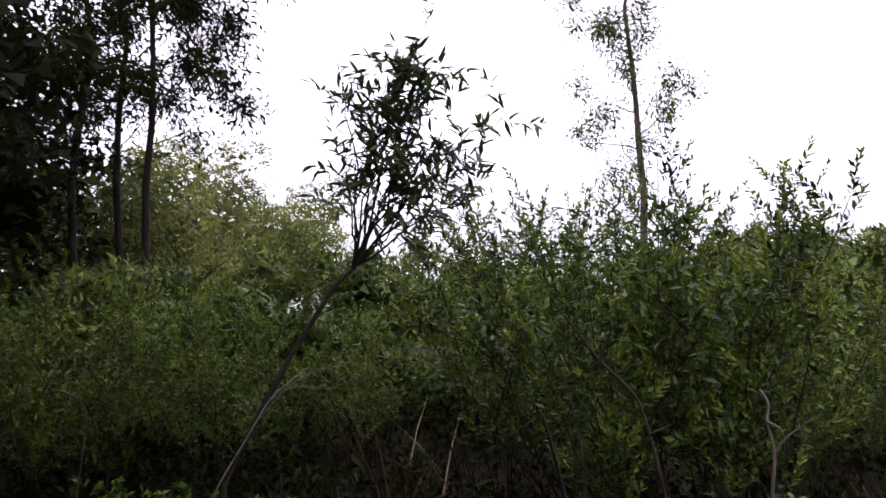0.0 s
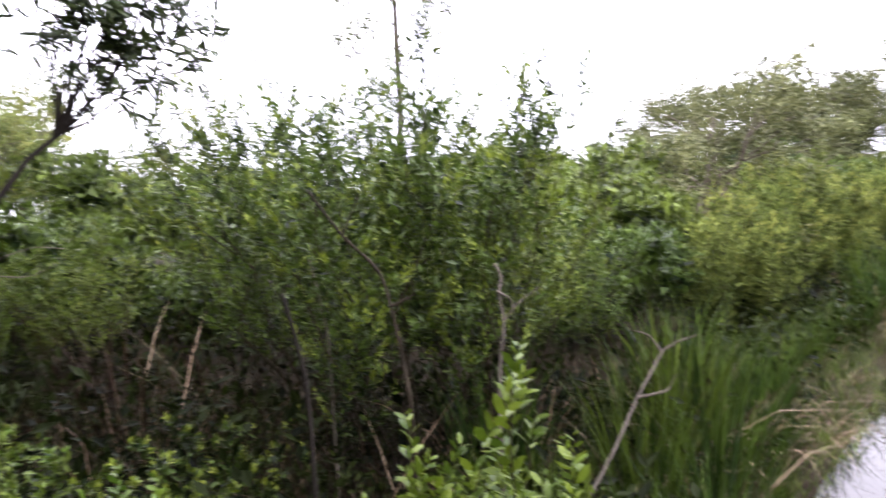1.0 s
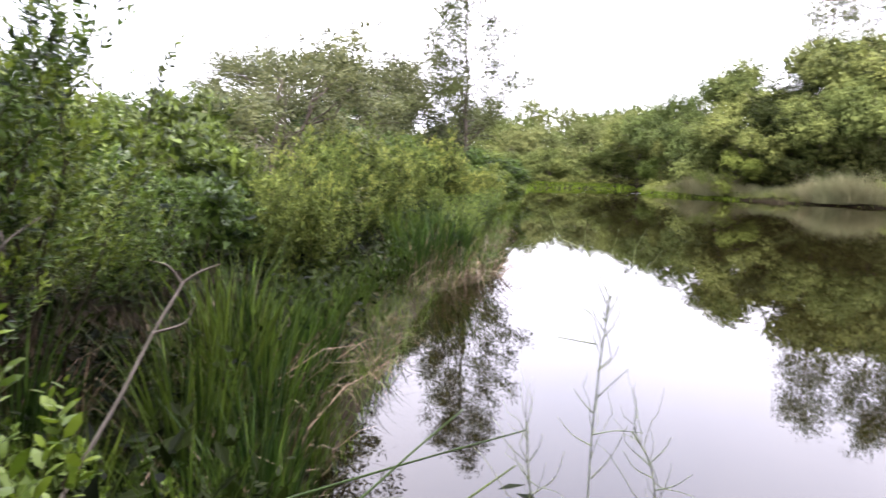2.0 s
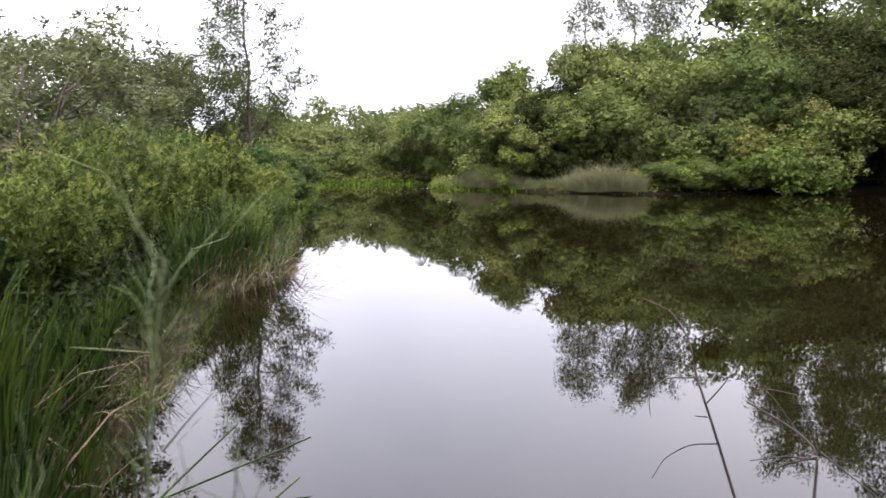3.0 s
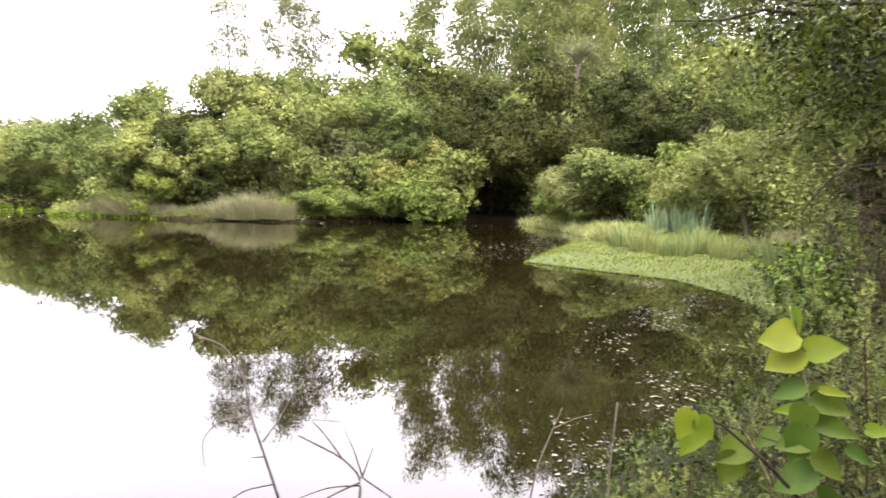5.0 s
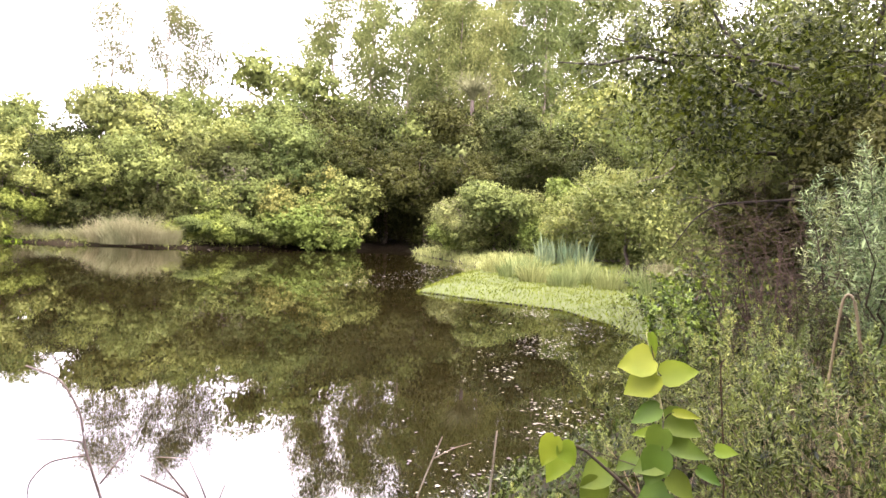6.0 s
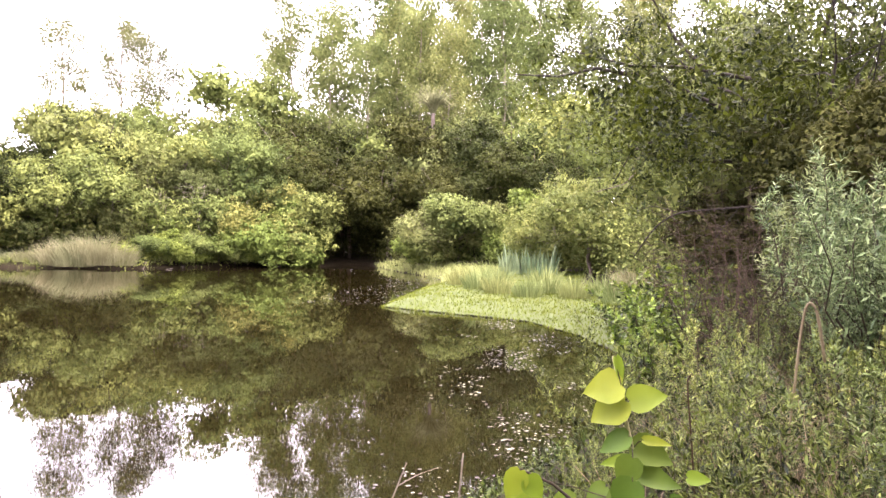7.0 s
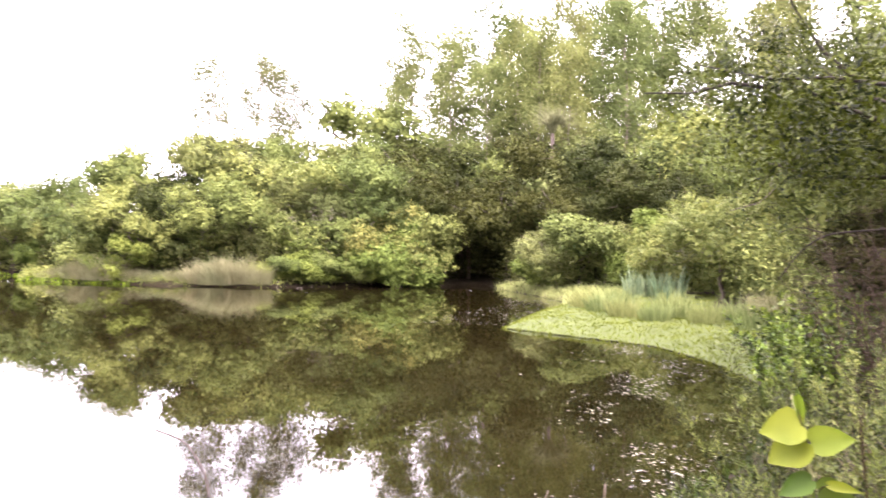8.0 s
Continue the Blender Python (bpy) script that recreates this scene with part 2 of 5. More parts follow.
def tube(geo, path, radii, sides=5):
    """A tapered branch along a path."""
    path = np.asarray(path, float)
    radii = np.broadcast_to(np.asarray(radii, float), (len(path),))
    d = unit(np.gradient(path, axis=0))
    ref = np.where(np.abs(d[:, 2:3]) < 0.9, [[0.0, 0.0, 1.0]], [[1.0, 0.0, 0.0]])
    a = unit(np.cross(d, ref))
    b = np.cross(d, a)
    ang = np.arange(sides) * 2 * np.pi / sides
    ring = path[:, None] + radii[:, None, None] * (np.cos(ang)[None, :, None] * a[:, None] + np.sin(ang)[None, :, None] * b[:, None])
    k = len(path)
    i, j = np.meshgrid(np.arange(k - 1), np.arange(sides), indexing="ij")
    jn = (j + 1) % sides
    quads = np.stack([i * sides + j, i * sides + jn, (i + 1) * sides + jn, (i + 1) * sides + j], -1).reshape(-1, 4)
    verts = np.concatenate([ring.reshape(-1, 3), path[-1:] + d[-1:] * radii[-1]])
    top = k * sides
    tris = [((k - 1) * sides + s, (k - 1) * sides + (s + 1) % sides, top) for s in range(sides)]
    geo.add(verts, quads, tris)


def bent_path(rng, a, b, k=6, wobble=0.08, sag=0.0):
    """A crooked path from a to b."""
    a, b = np.asarray(a, float), np.asarray(b, float)
    s = np.linspace(0, 1, k)[:, None]
    p = a + (b - a) * s
    size = np.linalg.norm(b - a)
    off = rng.normal(0, wobble * size, (k, 3)) * np.sin(np.pi * s)
    p = p + off
    p[:, 2] += sag * size * np.sin(np.pi * s[:, 0])
    return p


def leaves(geo, pos, way, length, width, rng, shape="diamond", droop=0.0, face=None):
    """Many leaves at once: at pos, pointing along way."""
    n = len(pos)
    way = unit(way + np.array([0, 0, -droop]))
    up = unit(rng.normal(0, 0.55, (n, 3)) + [0, 0, 1.0]) if face is None else unit(face + rng.normal(0, 0.45, (n, 3)))
    side = unit(np.cross(way, up))
    nrm = np.cross(side, way)
    length = np.broadcast_to(length, (n,))[:, None]
    width = np.broadcast_to(width, (n,))[:, None]
    if shape == "diamond":
        tmpl = [(0, 0, 0), (0.45, 0.5, 0.12), (1, 0, 0), (0.45, -0.5, 0.12)]
        quads, tris = [(0, 3, 2, 1)], []
    elif shape == "sliver":
        tmpl = [(0, -0.4, 0), (0.4, 0.5, 0.1), (1, -0.05, 0)]
        quads, tris = [], [(0, 2, 1)]
    elif shape == "oval":
        tmpl = [(0, 0, 0), (0.25, 0.42, 0.1), (0.25, -0.42, 0.1), (0.68, 0.46, 0.06), (0.68, -0.46, 0.06), (1, 0, -0.12)]
        quads, tris = [(1, 2, 4, 3)], [(0, 2, 1), (3, 4, 5)]
    else:
        tmpl = [(0, 0, 0), (0.3, 0.5, 0.15), (0.3, -0.5, 0.15), (0.65, 0.38, 0.0), (0.65, -0.38, 0.0), (1, 0, -0.7)]
        quads, tris = [(1, 2, 4, 3)], [(0, 2, 1), (3, 4, 5)]
    m = len(tmpl)
    verts = np.stack([pos + way * length * x + side * width * y + nrm * width * z for x, y, z in tmpl], 1).reshape(-1, 3)
    base = (np.arange(n) * m)[:, None, None]
    geo.add(verts, (base + np.array(quads)[None]).reshape(-1, 4) if quads else None, (base + np.array(tris)[None]).reshape(-1, 3) if tris else None)


def blades(geo, root, lean, height, width, droop, rng):
    """Grass or rush blades: curved tapering strips."""
    n = len(root)
    height = np.broadcast_to(height, (n,))[:, None]
    width = np.broadcast_to(width, (n,))[:, None]
    droop = np.broadcast_to(droop, (n,))[:, None]
    ang = rng.uniform(0, np.pi, n)
    side = np.stack([np.cos(ang), np.sin(ang), np.zeros(n)], 1)
    rows = []
    for s, w in ((0, 0.8), (0.35, 1.0), (0.7, 0.7), (1.0, 0.0)):
        p = root + lean * height * s ** 1.6 + np.array([0, 0, 1.0]) * height * (s - droop * s ** 3)
        rows += [p - side * width * w / 2, p + side * width * w / 2] if w else [p]
    verts = np.stack(rows, 1).reshape(-1, 3)
    base = (np.arange(n) * 7)[:, None, None]
    quads = (base + np.array([(0, 1, 3, 2), (2, 3, 5, 4)])[None]).reshape(-1, 4)
    tris = (base + np.array([(4, 5, 6)])[None]).reshape(-1, 3)
    geo.add(verts, quads, tris)


# ---- the pond's outline and the lie of the land ----
SHORE = np.array([(0.95, 3.1), (1.6, 3.6), (2.2, 4.3), (2.95, 5.2), (3.8, 6.25), (5.5, 8.2), (6.8, 8.65), (7.6, 9.6), (10, 12.3), (13, 15.6), (22, 25.5),
                  (33, 37.5), (43, 47.6), (50, 41), (46.5, 37), (41, 33), (39, 24), (38.2, 15.8), (42, 11.7), (44.5, 8.5), (45, 5.5), (48, 4.8),
                  (47, 2.6), (38.5, 0.6), (33.5, -1.0), (29, -2.0), (24, -0.4), (18.4, 0.6), (16.5, -1.4), (15.3, -2.7), (13, -3.3), (11.2, -3.4),
                  (9, -2.9), (7.3, -2.1), (6.2, -1.4), (5.2, -0.6), (4.2, -0.1), (3.2, 0.3), (2.5, 0.9), (1.9, 1.6), (1.3, 2.4)], float)


def shore_distance(x, y):
    """Distance to the water's edge: positive on land, negative over the pond."""
    p = np.stack([np.ravel(x), np.ravel(y)], 1).astype(float)
    best = np.full(len(p), 1e9)
    inside = np.zeros(len(p), bool)
    for a, b in zip(SHORE, np.roll(SHORE, -1, axis=0)):
        e = b - a
        t = np.clip(((p - a) @ e) / (e @ e), 0, 1)
        best = np.minimum(best, np.linalg.norm(p - a - t[:, None] * e, axis=1))
        cross = (a[1] > p[:, 1]) != (b[1] > p[:, 1])
        xs = a[0] + (p[:, 1] - a[1]) / (e[1] if abs(e[1]) > 1e-9 else 1e-9) * e[0]
        inside ^= cross & (p[:, 0] < xs)
    return np.where(inside, -best, best).reshape(np.shape(x))


def ground_z(x, y):
    x, y = np.asarray(x, float), np.asarray(y, float)
    d = shore_distance(x, y)
    bumps = 0.05 * np.sin(1.7 * x + 0.6) * np.sin(1.3 * y + 1.1) + 0.03 * np.sin(4.1 * x) * np.sin(3.7 * y + 0.4)
    land = 0.02 + 0.42 * (1 - np.exp(-np.maximum(d, 0) / 1.1)) + bumps * np.clip(d, 0, 1)
    lawn = np.exp(-(((x - 17) / 6.5) ** 2 + ((y + 4.5) / 4.5) ** 2) ** 2)
    land = land * (1 - 0.55 * lawn)
    far = np.clip((np.hypot(x, y) - 70) / 200, 0, 1)
    return np.where(d > 0, land + 3.0 * far, np.maximum(-0.9, 0.02 + d * 0.5))


def floor_at(x, y):
    return float(ground_z(np.array([x]), np.array([y]))[0])


def build_ground():
    g = Geo()
    out = np.geomspace(1.5, 900, 26)
    lx = np.concatenate([-7 - out[::-1], np.linspace(-7, 60, 152), 60 + out])
    ly = np.concatenate([-10 - out[::-1], np.linspace(-10, 55, 148), 55 + out])
    gx, gy = np.meshgrid(lx, ly, indexing="ij")
    k = len(ly)
    v = np.stack([gx, gy, ground_z(gx, gy)], -1).reshape(-1, 3)
    i, j = np.meshgrid(np.arange(len(lx) - 1), np.arange(k - 1), indexing="ij")
    quads = np.stack([i * k + j, (i + 1) * k + j, (i + 1) * k + j + 1, i * k + j + 1], -1).reshape(-1, 4)
    g.add(v, quads)
    tagged(part("ground", g, SOIL, smooth=True), "soil with leaf litter round the pond, shade under plants in its colour", "ground", kind="structure")
    w = Geo()
    w.add([(-2, -6, 0), (55, -6, 0), (55, 50, 0), (-2, 50, 0), (-2, -6, -0.02), (55, -6, -0.02), (55, 50, -0.02), (-2, 50, -0.02)],
          [(0, 1, 2, 3), (7, 6, 5, 4), (0, 4, 5, 1), (1, 5, 6, 2), (2, 6, 7, 3), (3, 7, 4, 0)])
    tagged(part("water", w, WATER), "still brown pond water mirroring trees and white sky", "water", kind="structure")


build_ground()


# ---- kinds of plants ----
def thing(name, label, category, group=""):
    return tagged(new(name), label, category, group)


def at_ground(ob, x, y, turn=0.0, size=1.0, lean=(0, 0), sink=0.03):
    ob.matrix_basis = pose(x, y, floor_at(x, y) - sink, lean[0], lean[1], turn) @ Matrix.Diagonal((size, size, size, 1))
    return ob


def again(ob, x, y, turn=0.0, size=1.0, sink=0.03, tall=1.0):
    """A copy of a plant at another place, turned and scaled."""
    c = copy_thing(ob, Matrix.Identity(4))
    c.matrix_basis = pose(x, y, floor_at(x, y) - sink, 0, 0, turn) @ Matrix.Diagonal((size, size, size * tall, 1))
    return c


def broadleaf_tree(seed, height, radius, mat, label, boughs=22, tufts=20, per=40, leaf=0.17, low=0.0, bark=BARK, name="broadleaf_tree", group="",
                   girth=0.6, ratio=0.62, fill=120, tuft=0.12, ragged=0.35, shape="sliver", droop=0.0, bough=(0.26, 0.44), limbs=9, inner=2.0):
    """A round-crowned tree: trunk and limbs that carry boughs; each bough is a dome of leafy tufts with gaps between."""
    rng = np.random.default_rng(seed)
    tree = thing(name, label, "bush" if "bush" in name else "tree", group)
    g = Geo()
    fork = np.array([rng.normal(0, 0.1), rng.normal(0, 0.1), height * 0.45])
    tube(g, bent_path(rng, (0, 0, 0), fork, 6, 0.03), np.linspace(0.035, 0.022, 6) * height * girth, 7)
    part("trunk", g, bark, tree, smooth=True)
    cz, rz = height * (0.5 + low / 2), height * (0.5 - low / 2)
    domes = [(np.array([0, 0, cz]), radius * 0.62, rz * 0.68)]
    for k in range(boughs):
        up = -0.85 + 1.75 * ((k * 0.618 + rng.uniform(0, 0.2)) % 1.0)
        a, r = k * 2.4 + rng.uniform(0, 0.8), radius * rng.uniform(*bough)
        wide = math.sqrt(max(0.05, 1 - abs(up) ** 2.4)) * radius * rng.uniform(0.62, 0.82)
        domes.append((np.array([math.cos(a) * wide, math.sin(a) * wide, cz + up * (rz - r * 0.75)]), r, r * rng.uniform(0.72, 0.95)))
    for i in rng.choice(np.arange(1, len(domes)), min(limbs, boughs), replace=False):
        b = Geo()
        p = bent_path(rng, fork * rng.uniform(0.45, 1.0), domes[i][0], 6, 0.06, 0.05)
        tube(b, p, np.linspace(0.012, 0.003, 6) * height * girth * 1.1, 5)
        for k in (2, 3, 4):
            tube(b, bent_path(rng, p[k], p[5] + rng.normal(0, 1, 3) * domes[i][1] * 0.6, 4, 0.08), np.linspace(0.004, 0.001, 4) * height, 4)
        part("limb", b, bark, tree, smooth=True)
    c = Geo()
    for i, (o, r, z) in enumerate(domes):
        m = tufts * (2 if i == 0 else 1)
        d = unit(rng.normal(0, 1, (m, 3)) + [0, 0, 0.35])
        at = o + d * [r, r, z] * rng.uniform(1 - ragged, 1.05, (m, 1))
        keep = at[:, 2] > height * max(low, 0.01)
        for j, (o2, r2, z2) in enumerate(domes):
            if j != i:
                keep &= np.linalg.norm((at - o2) / [r2, r2, z2], axis=1) > 0.72
        d, at = d[keep], at[keep]
        m = len(at)
        if m:
            size = radius * tuft * rng.uniform(0.6, 1.3, (m, 1))
            e = unit(rng.normal(0, 1, (m, per, 3)) + d[:, None] * 0.7 + [0, 0, 0.35])
            pos = at[:, None] + e * (size * rng.uniform(0.25, 1.1, (m, per)))[..., None] * [1, 1, 0.75]
            e, pos = e.reshape(-1, 3), pos.reshape(-1, 3)
            way = unit(np.cross(e, rng.normal(0, 1, e.shape)) + 0.35 * e)
            ln = leaf * rng.uniform(0.55, 1.3, len(pos))
            leaves(c, pos, way, ln, ln * ratio, rng, shape, droop, face=e + np.repeat(d, per, axis=0) * 0.7 + [0, 0, 0.5])
        if fill:
            d = unit(rng.normal(0, 1, (fill, 3)))
            leaves(c, o + d * [r, r, z] * rng.uniform(0.3, 0.8, (fill, 1)), rng.normal(0, 1, (fill, 3)), leaf * inner, leaf * inner * 0.7, rng, shape, 0.0, face=d)
    tagged(part("crown", c, mat, tree), kind="stuff")
    return tree


def slender_tree(seed, height, mat, label, clumps=34, per=130, leaf=0.24, spread=0.13, start=0.35, bark=BARK_PALE, name="eucalyptus_tree",
                 trunk=0.009, group="", clump=0.055, droop=0.5, lean=0.02):
    """A tall thin-trunked tree with sparse hanging foliage on rising limbs."""
    rng = np.random.default_rng(seed)
    tree = thing(name, label, "tree", group)
    g = Geo()
    top = np.array([rng.normal(0, lean) * height, rng.normal(0, lean) * height, height * 0.97])
    p = bent_path(rng, (0, 0, 0), top, 12, 0.006)
    tube(g, p, np.linspace(1.0, 0.12, 12) * trunk * height, 8)
    part("trunk", g, bark, tree, smooth=True)
    c = Geo()
    for i in range(clumps):
        s = start + (1 - start) * (i + rng.random()) / clumps
        root = np.array([np.interp(s, np.linspace(0, 1, 12), p[:, k]) for k in range(3)])
        a = rng.uniform(0, 2 * np.pi)
        reach = spread * height * rng.uniform(0.35, 1.0) * (1.15 - 0.75 * s)
        end = root + np.array([math.cos(a) * reach, math.sin(a) * reach, reach * rng.uniform(0.5, 1.3)])
        b = Geo()
        bp = bent_path(rng, root, end, 6, 0.05, -0.06)
        tube(b, bp, np.linspace(0.2, 0.04, 6) * trunk * height * (1.2 - s), 4)
        for k in range(3):
            ctr = bp[5 - k] + rng.normal(0, 0.02 * height, 3) * (k > 0)
            if k:
                tube(b, bent_path(rng, bp[5 - k], ctr, 3, 0.05), np.linspace(0.05, 0.02, 3) * trunk * height, 3)
            m = per // (k + 1)
            d = unit(rng.normal(0, 1, (m, 3)))
            pos = ctr + d * clump * height * rng.uniform(0.1, 1.0, m)[:, None] * [0.8, 0.8, 0.8]
            way = unit(d * 0.5 + rng.normal(0, 0.5, (m, 3)) + [0, 0, -droop])
            ln = leaf * rng.uniform(0.6, 1.2, m)
            leaves(c, pos, way, ln, ln * 0.34, rng, "sliver")
        part("limb", b, bark, tree, smooth=True)
    tagged(part("crown", c, mat, tree), kind="stuff")
    return tree


def shrub(seed, height, spread, mat, label, stems=11, twigs=18, per=17, leaf=0.07, width=0.3, shape="lance", name="shrub", group="",
          lowest=0.12, bark=STEM, upright=0.8, category="shrub", thick=0.008, inner=0, tips=None, dome=0.28):
    """A many-stemmed shrub: each stem with twigs, leaves set spirally along the twigs."""
    rng = np.random.default_rng(seed)
    plant = thing(name, label, category, group)
    c, young = Geo(), Geo()
    if inner:
        d = unit(rng.normal(0, 1, (inner, 3))) * rng.uniform(0.1, 0.7, (inner, 1)) ** 0.6
        leaves(c, d * [spread * 0.8, spread * 0.8, height * (0.5 - lowest * 0.5)] + [0, 0, height * (0.46 + lowest * 0.35)], rng.normal(0, 1, (inner, 3)), leaf * 1.25, leaf * max(width, 0.25) * 1.3, rng)
    for i in range(stems):
        a = i * 2.4 + rng.uniform(-0.4, 0.4)
        out = spread * math.sqrt((i + 0.5) / stems) * rng.uniform(0.7, 1.1)
        h = height * rng.uniform(0.72, 1.0) * (1 - dome * (out / spread) ** 2)
        base = np.array([math.cos(a), math.sin(a), 0]) * out * 0.25
        tip = np.array([math.cos(a) * out, math.sin(a) * out, h])
        p = bent_path(rng, base, tip, 8, 0.035, 0.04)
        b, bare = Geo(), []
        tube(b, p, np.linspace(1, 0.2, 8) * thick * height ** 0.5, 5)
        for k in range(twigs):
            s = lowest + (1 - lowest) * (k + rng.random()) / twigs
            root = np.array([np.interp(s, np.linspace(0, 1, 8), p[:, j]) for j in range(3)])
            ta = rng.uniform(0, 2 * np.pi)
            ln = height * rng.uniform(0.1, 0.2) * (1.15 - 0.5 * s)
            d = unit(np.array([math.cos(ta), math.sin(ta), upright * rng.uniform(0.6, 1.5)]))
            tp = bent_path(rng, root, root + d * ln, 4, 0.05, -0.04)
            if not per:
                tw = Geo() if stems * twigs < 300 else c
                tube(tw, tp, np.linspace(0.28, 0.1, 4) * thick * height ** 0.5, 3)
                if tw is not c:
                    bare.append(tw)
                continue
            tube(b, tp, np.linspace(0.15, 0.06, 4) * thick * height ** 0.5, 3)
            u = np.linspace(0.12, 1.0, per)
            pos = np.stack([np.interp(u, np.linspace(0, 1, 4), tp[:, j]) for j in range(3)], 1)
            la = np.arange(per) * 2.4 + rng.uniform(0, 6)
            ref = unit(np.cross(d, [0.3, 0.5, 0.1]))
            ref2 = np.cross(d, ref)
            way = ref * np.cos(la)[:, None] + ref2 * np.sin(la)[:, None] + d * rng.uniform(0.5, 1.3, (per, 1))
            L = leaf * rng.uniform(0.6, 1.15, per) * (1 - 0.35 * u ** 4)
            k2 = per if tips is None else int(per * 0.62)
            leaves(c, pos[:k2], way[:k2], L[:k2], L[:k2] * width, rng, shape, 0.05)
            if tips is not None:
                leaves(young, pos[k2:], way[k2:] + d * 0.5, L[k2:], L[k2:] * width, rng, shape, 0.0)
        stem = part("stem", b, bark, plant, smooth=True)
        for tw in bare:
            part("twig", tw, bark, stem)
    if not per and c.n:
        tagged(part("twig_tangle", c, bark, plant), kind="stuff")
    if per:
        tagged(part("foliage", c, mat, plant), kind="stuff")
    if tips is not None:
        tagged(part("fresh_growth", young, tips, plant), kind="stuff")
    return plant


def tussock(seed, n, height, spread, mat, label, name="rush_clump", width=0.008, lean=0.35, droop=0.15, group="", dead=0, dead_mat=None, category="rushes"):
    """Upright blades from one foot, with some dead straw round it."""
    rng = np.random.default_rng(seed)
    plant = thing(name, label, category, group)
    for count, m, pname, ln, dr in ((n, mat, "tuft", lean, droop), (dead, dead_mat, "dead_straw", lean * 2.2, droop * 3)):
        if not count:
            continue
        g = Geo()
        a = rng.uniform(0, 2 * np.pi, count)
        r = spread * np.sqrt(rng.random(count))
        root = np.stack([np.cos(a) * r, np.sin(a) * r, np.zeros(count)], 1)
        away = np.stack([np.cos(a), np.sin(a), np.zeros(count)], 1) * (ln * rng.uniform(0.1, 1.0, (count, 1))) + rng.normal(0, 0.08, (count, 3)) * [1, 1, 0]
        h = height * rng.uniform(0.55, 1.05, count) * (1.05 - 0.45 * (r / spread) ** 2) * (0.75 if pname != "tuft" else 1)
        blades(g, root, away, h, width * rng.uniform(0.7, 1.3, count), dr * rng.uniform(0, 1.6, count), rng)
        tagged(part(pname, g, m, plant), kind="stuff")
    return plant


def stick(name, points, r0, r1, mat, label, twigs=(), sides=6, category="dead branch", rooted=True, sprays=0):
    """A bare branch with side twigs, each twig a part."""
    ob = thing(name, label, category)
    pts = np.array(points, float)
    foot = floor_at(pts[0, 0], pts[0, 1]) - 0.03
    if rooted and pts[0, 2] > foot:
        n_up = max(1, int((pts[0, 2] - foot) / 0.3))
        low = [(pts[0, 0], pts[0, 1], foot + (pts[0, 2] - foot) * k / n_up) for k in range(n_up)]
        pts = np.concatenate([low, pts])
    ob.location = pts[0]
    s = np.linspace(0, 1, len(pts))
    u = np.linspace(0, 1, 4 * len(pts))
    dense = np.stack([np.interp(u, s, pts[:, k]) for k in range(3)], 1)
    for _ in range(2):
        dense[1:-1] = (dense[:-2] + 2 * dense[1:-1] + dense[2:]) / 4
    g = Geo()
    tube(g, dense - pts[0], np.linspace(r0, r1, len(u)), sides)
    part("stem", g, mat, ob, smooth=True)
    for tw in twigs:
        tp = np.array(tw, float)
        u2 = np.linspace(0, 1, 4 * len(tp))
        d2 = np.stack([np.interp(u2, np.linspace(0, 1, len(tp)), tp[:, k]) for k in range(3)], 1)
        for _ in range(3):
            d2[1:-1] = (d2[:-2] + 2 * d2[1:-1] + d2[2:]) / 4
        g = Geo()
        tube(g, d2 - pts[0], np.linspace(r1 * 1.1, r1 * 0.45, len(u2)), 4)
        part("twig", g, mat, ob, smooth=True)
    rng = np.random.default_rng(len(pts) * 7 + sprays)
    for _ in range(sprays):
        root = dense[rng.integers(int(len(dense) * 0.5), len(dense))]
        tip = root + (np.array([0, 0, 1.0]) + rng.normal(0, 0.45, 3)) * rng.uniform(0.012, 0.034)
        g = Geo()
        tube(g, bent_path(rng, root, tip, 5, 0.07) - pts[0], np.linspace(r1 * 0.8, r1 * 0.25, 5), 4)
        part("twig", g, mat, ob, smooth=True)
    return ob


# ---- far bank: the wooded slope across the pond ----
GROUP = "woodland across the pond"
A = broadleaf_tree(11, 10.0, 4.0, LEAF_TREE, "tall round-crowned green tree on the far bank", boughs=30, tufts=20, per=34, leaf=0.185, group=GROUP, low=0.08)
B = broadleaf_tree(12, 8.0, 3.6, LEAF_TREE, "broad green tree with clumped crown on the far bank", boughs=26, tufts=20, per=33, leaf=0.175, group=GROUP)
C = broadleaf_tree(19, 8.0, 3.4, LEAF_SAGE, "grey-olive soft-leaved tree on the far bank", boughs=26, tufts=20, per=34, leaf=0.165, group=GROUP, ratio=0.5)
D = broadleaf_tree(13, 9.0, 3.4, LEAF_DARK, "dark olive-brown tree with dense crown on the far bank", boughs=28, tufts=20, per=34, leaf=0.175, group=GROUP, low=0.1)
S = broadleaf_tree(14, 4.0, 2.5, LEAF_TREE, "low spreading green tree at the water's edge", boughs=20, tufts=20, per=36, leaf=0.15, group=GROUP, low=0.0, tuft=0.15)
K = broadleaf_tree(20, 4.0, 2.2, LEAF_FRESH, "bright leafy green bush overhanging the far waterline", boughs=18, tufts=20, per=32, leaf=0.17, group=GROUP, tuft=0.15)
Y = broadleaf_tree(15, 5.0, 2.6, LEAF_YELLOW, "yellow-green bushy tree by the pond", boughs=22, tufts=20, per=42, leaf=0.14, group=GROUP, tuft=0.13, ratio=0.45)
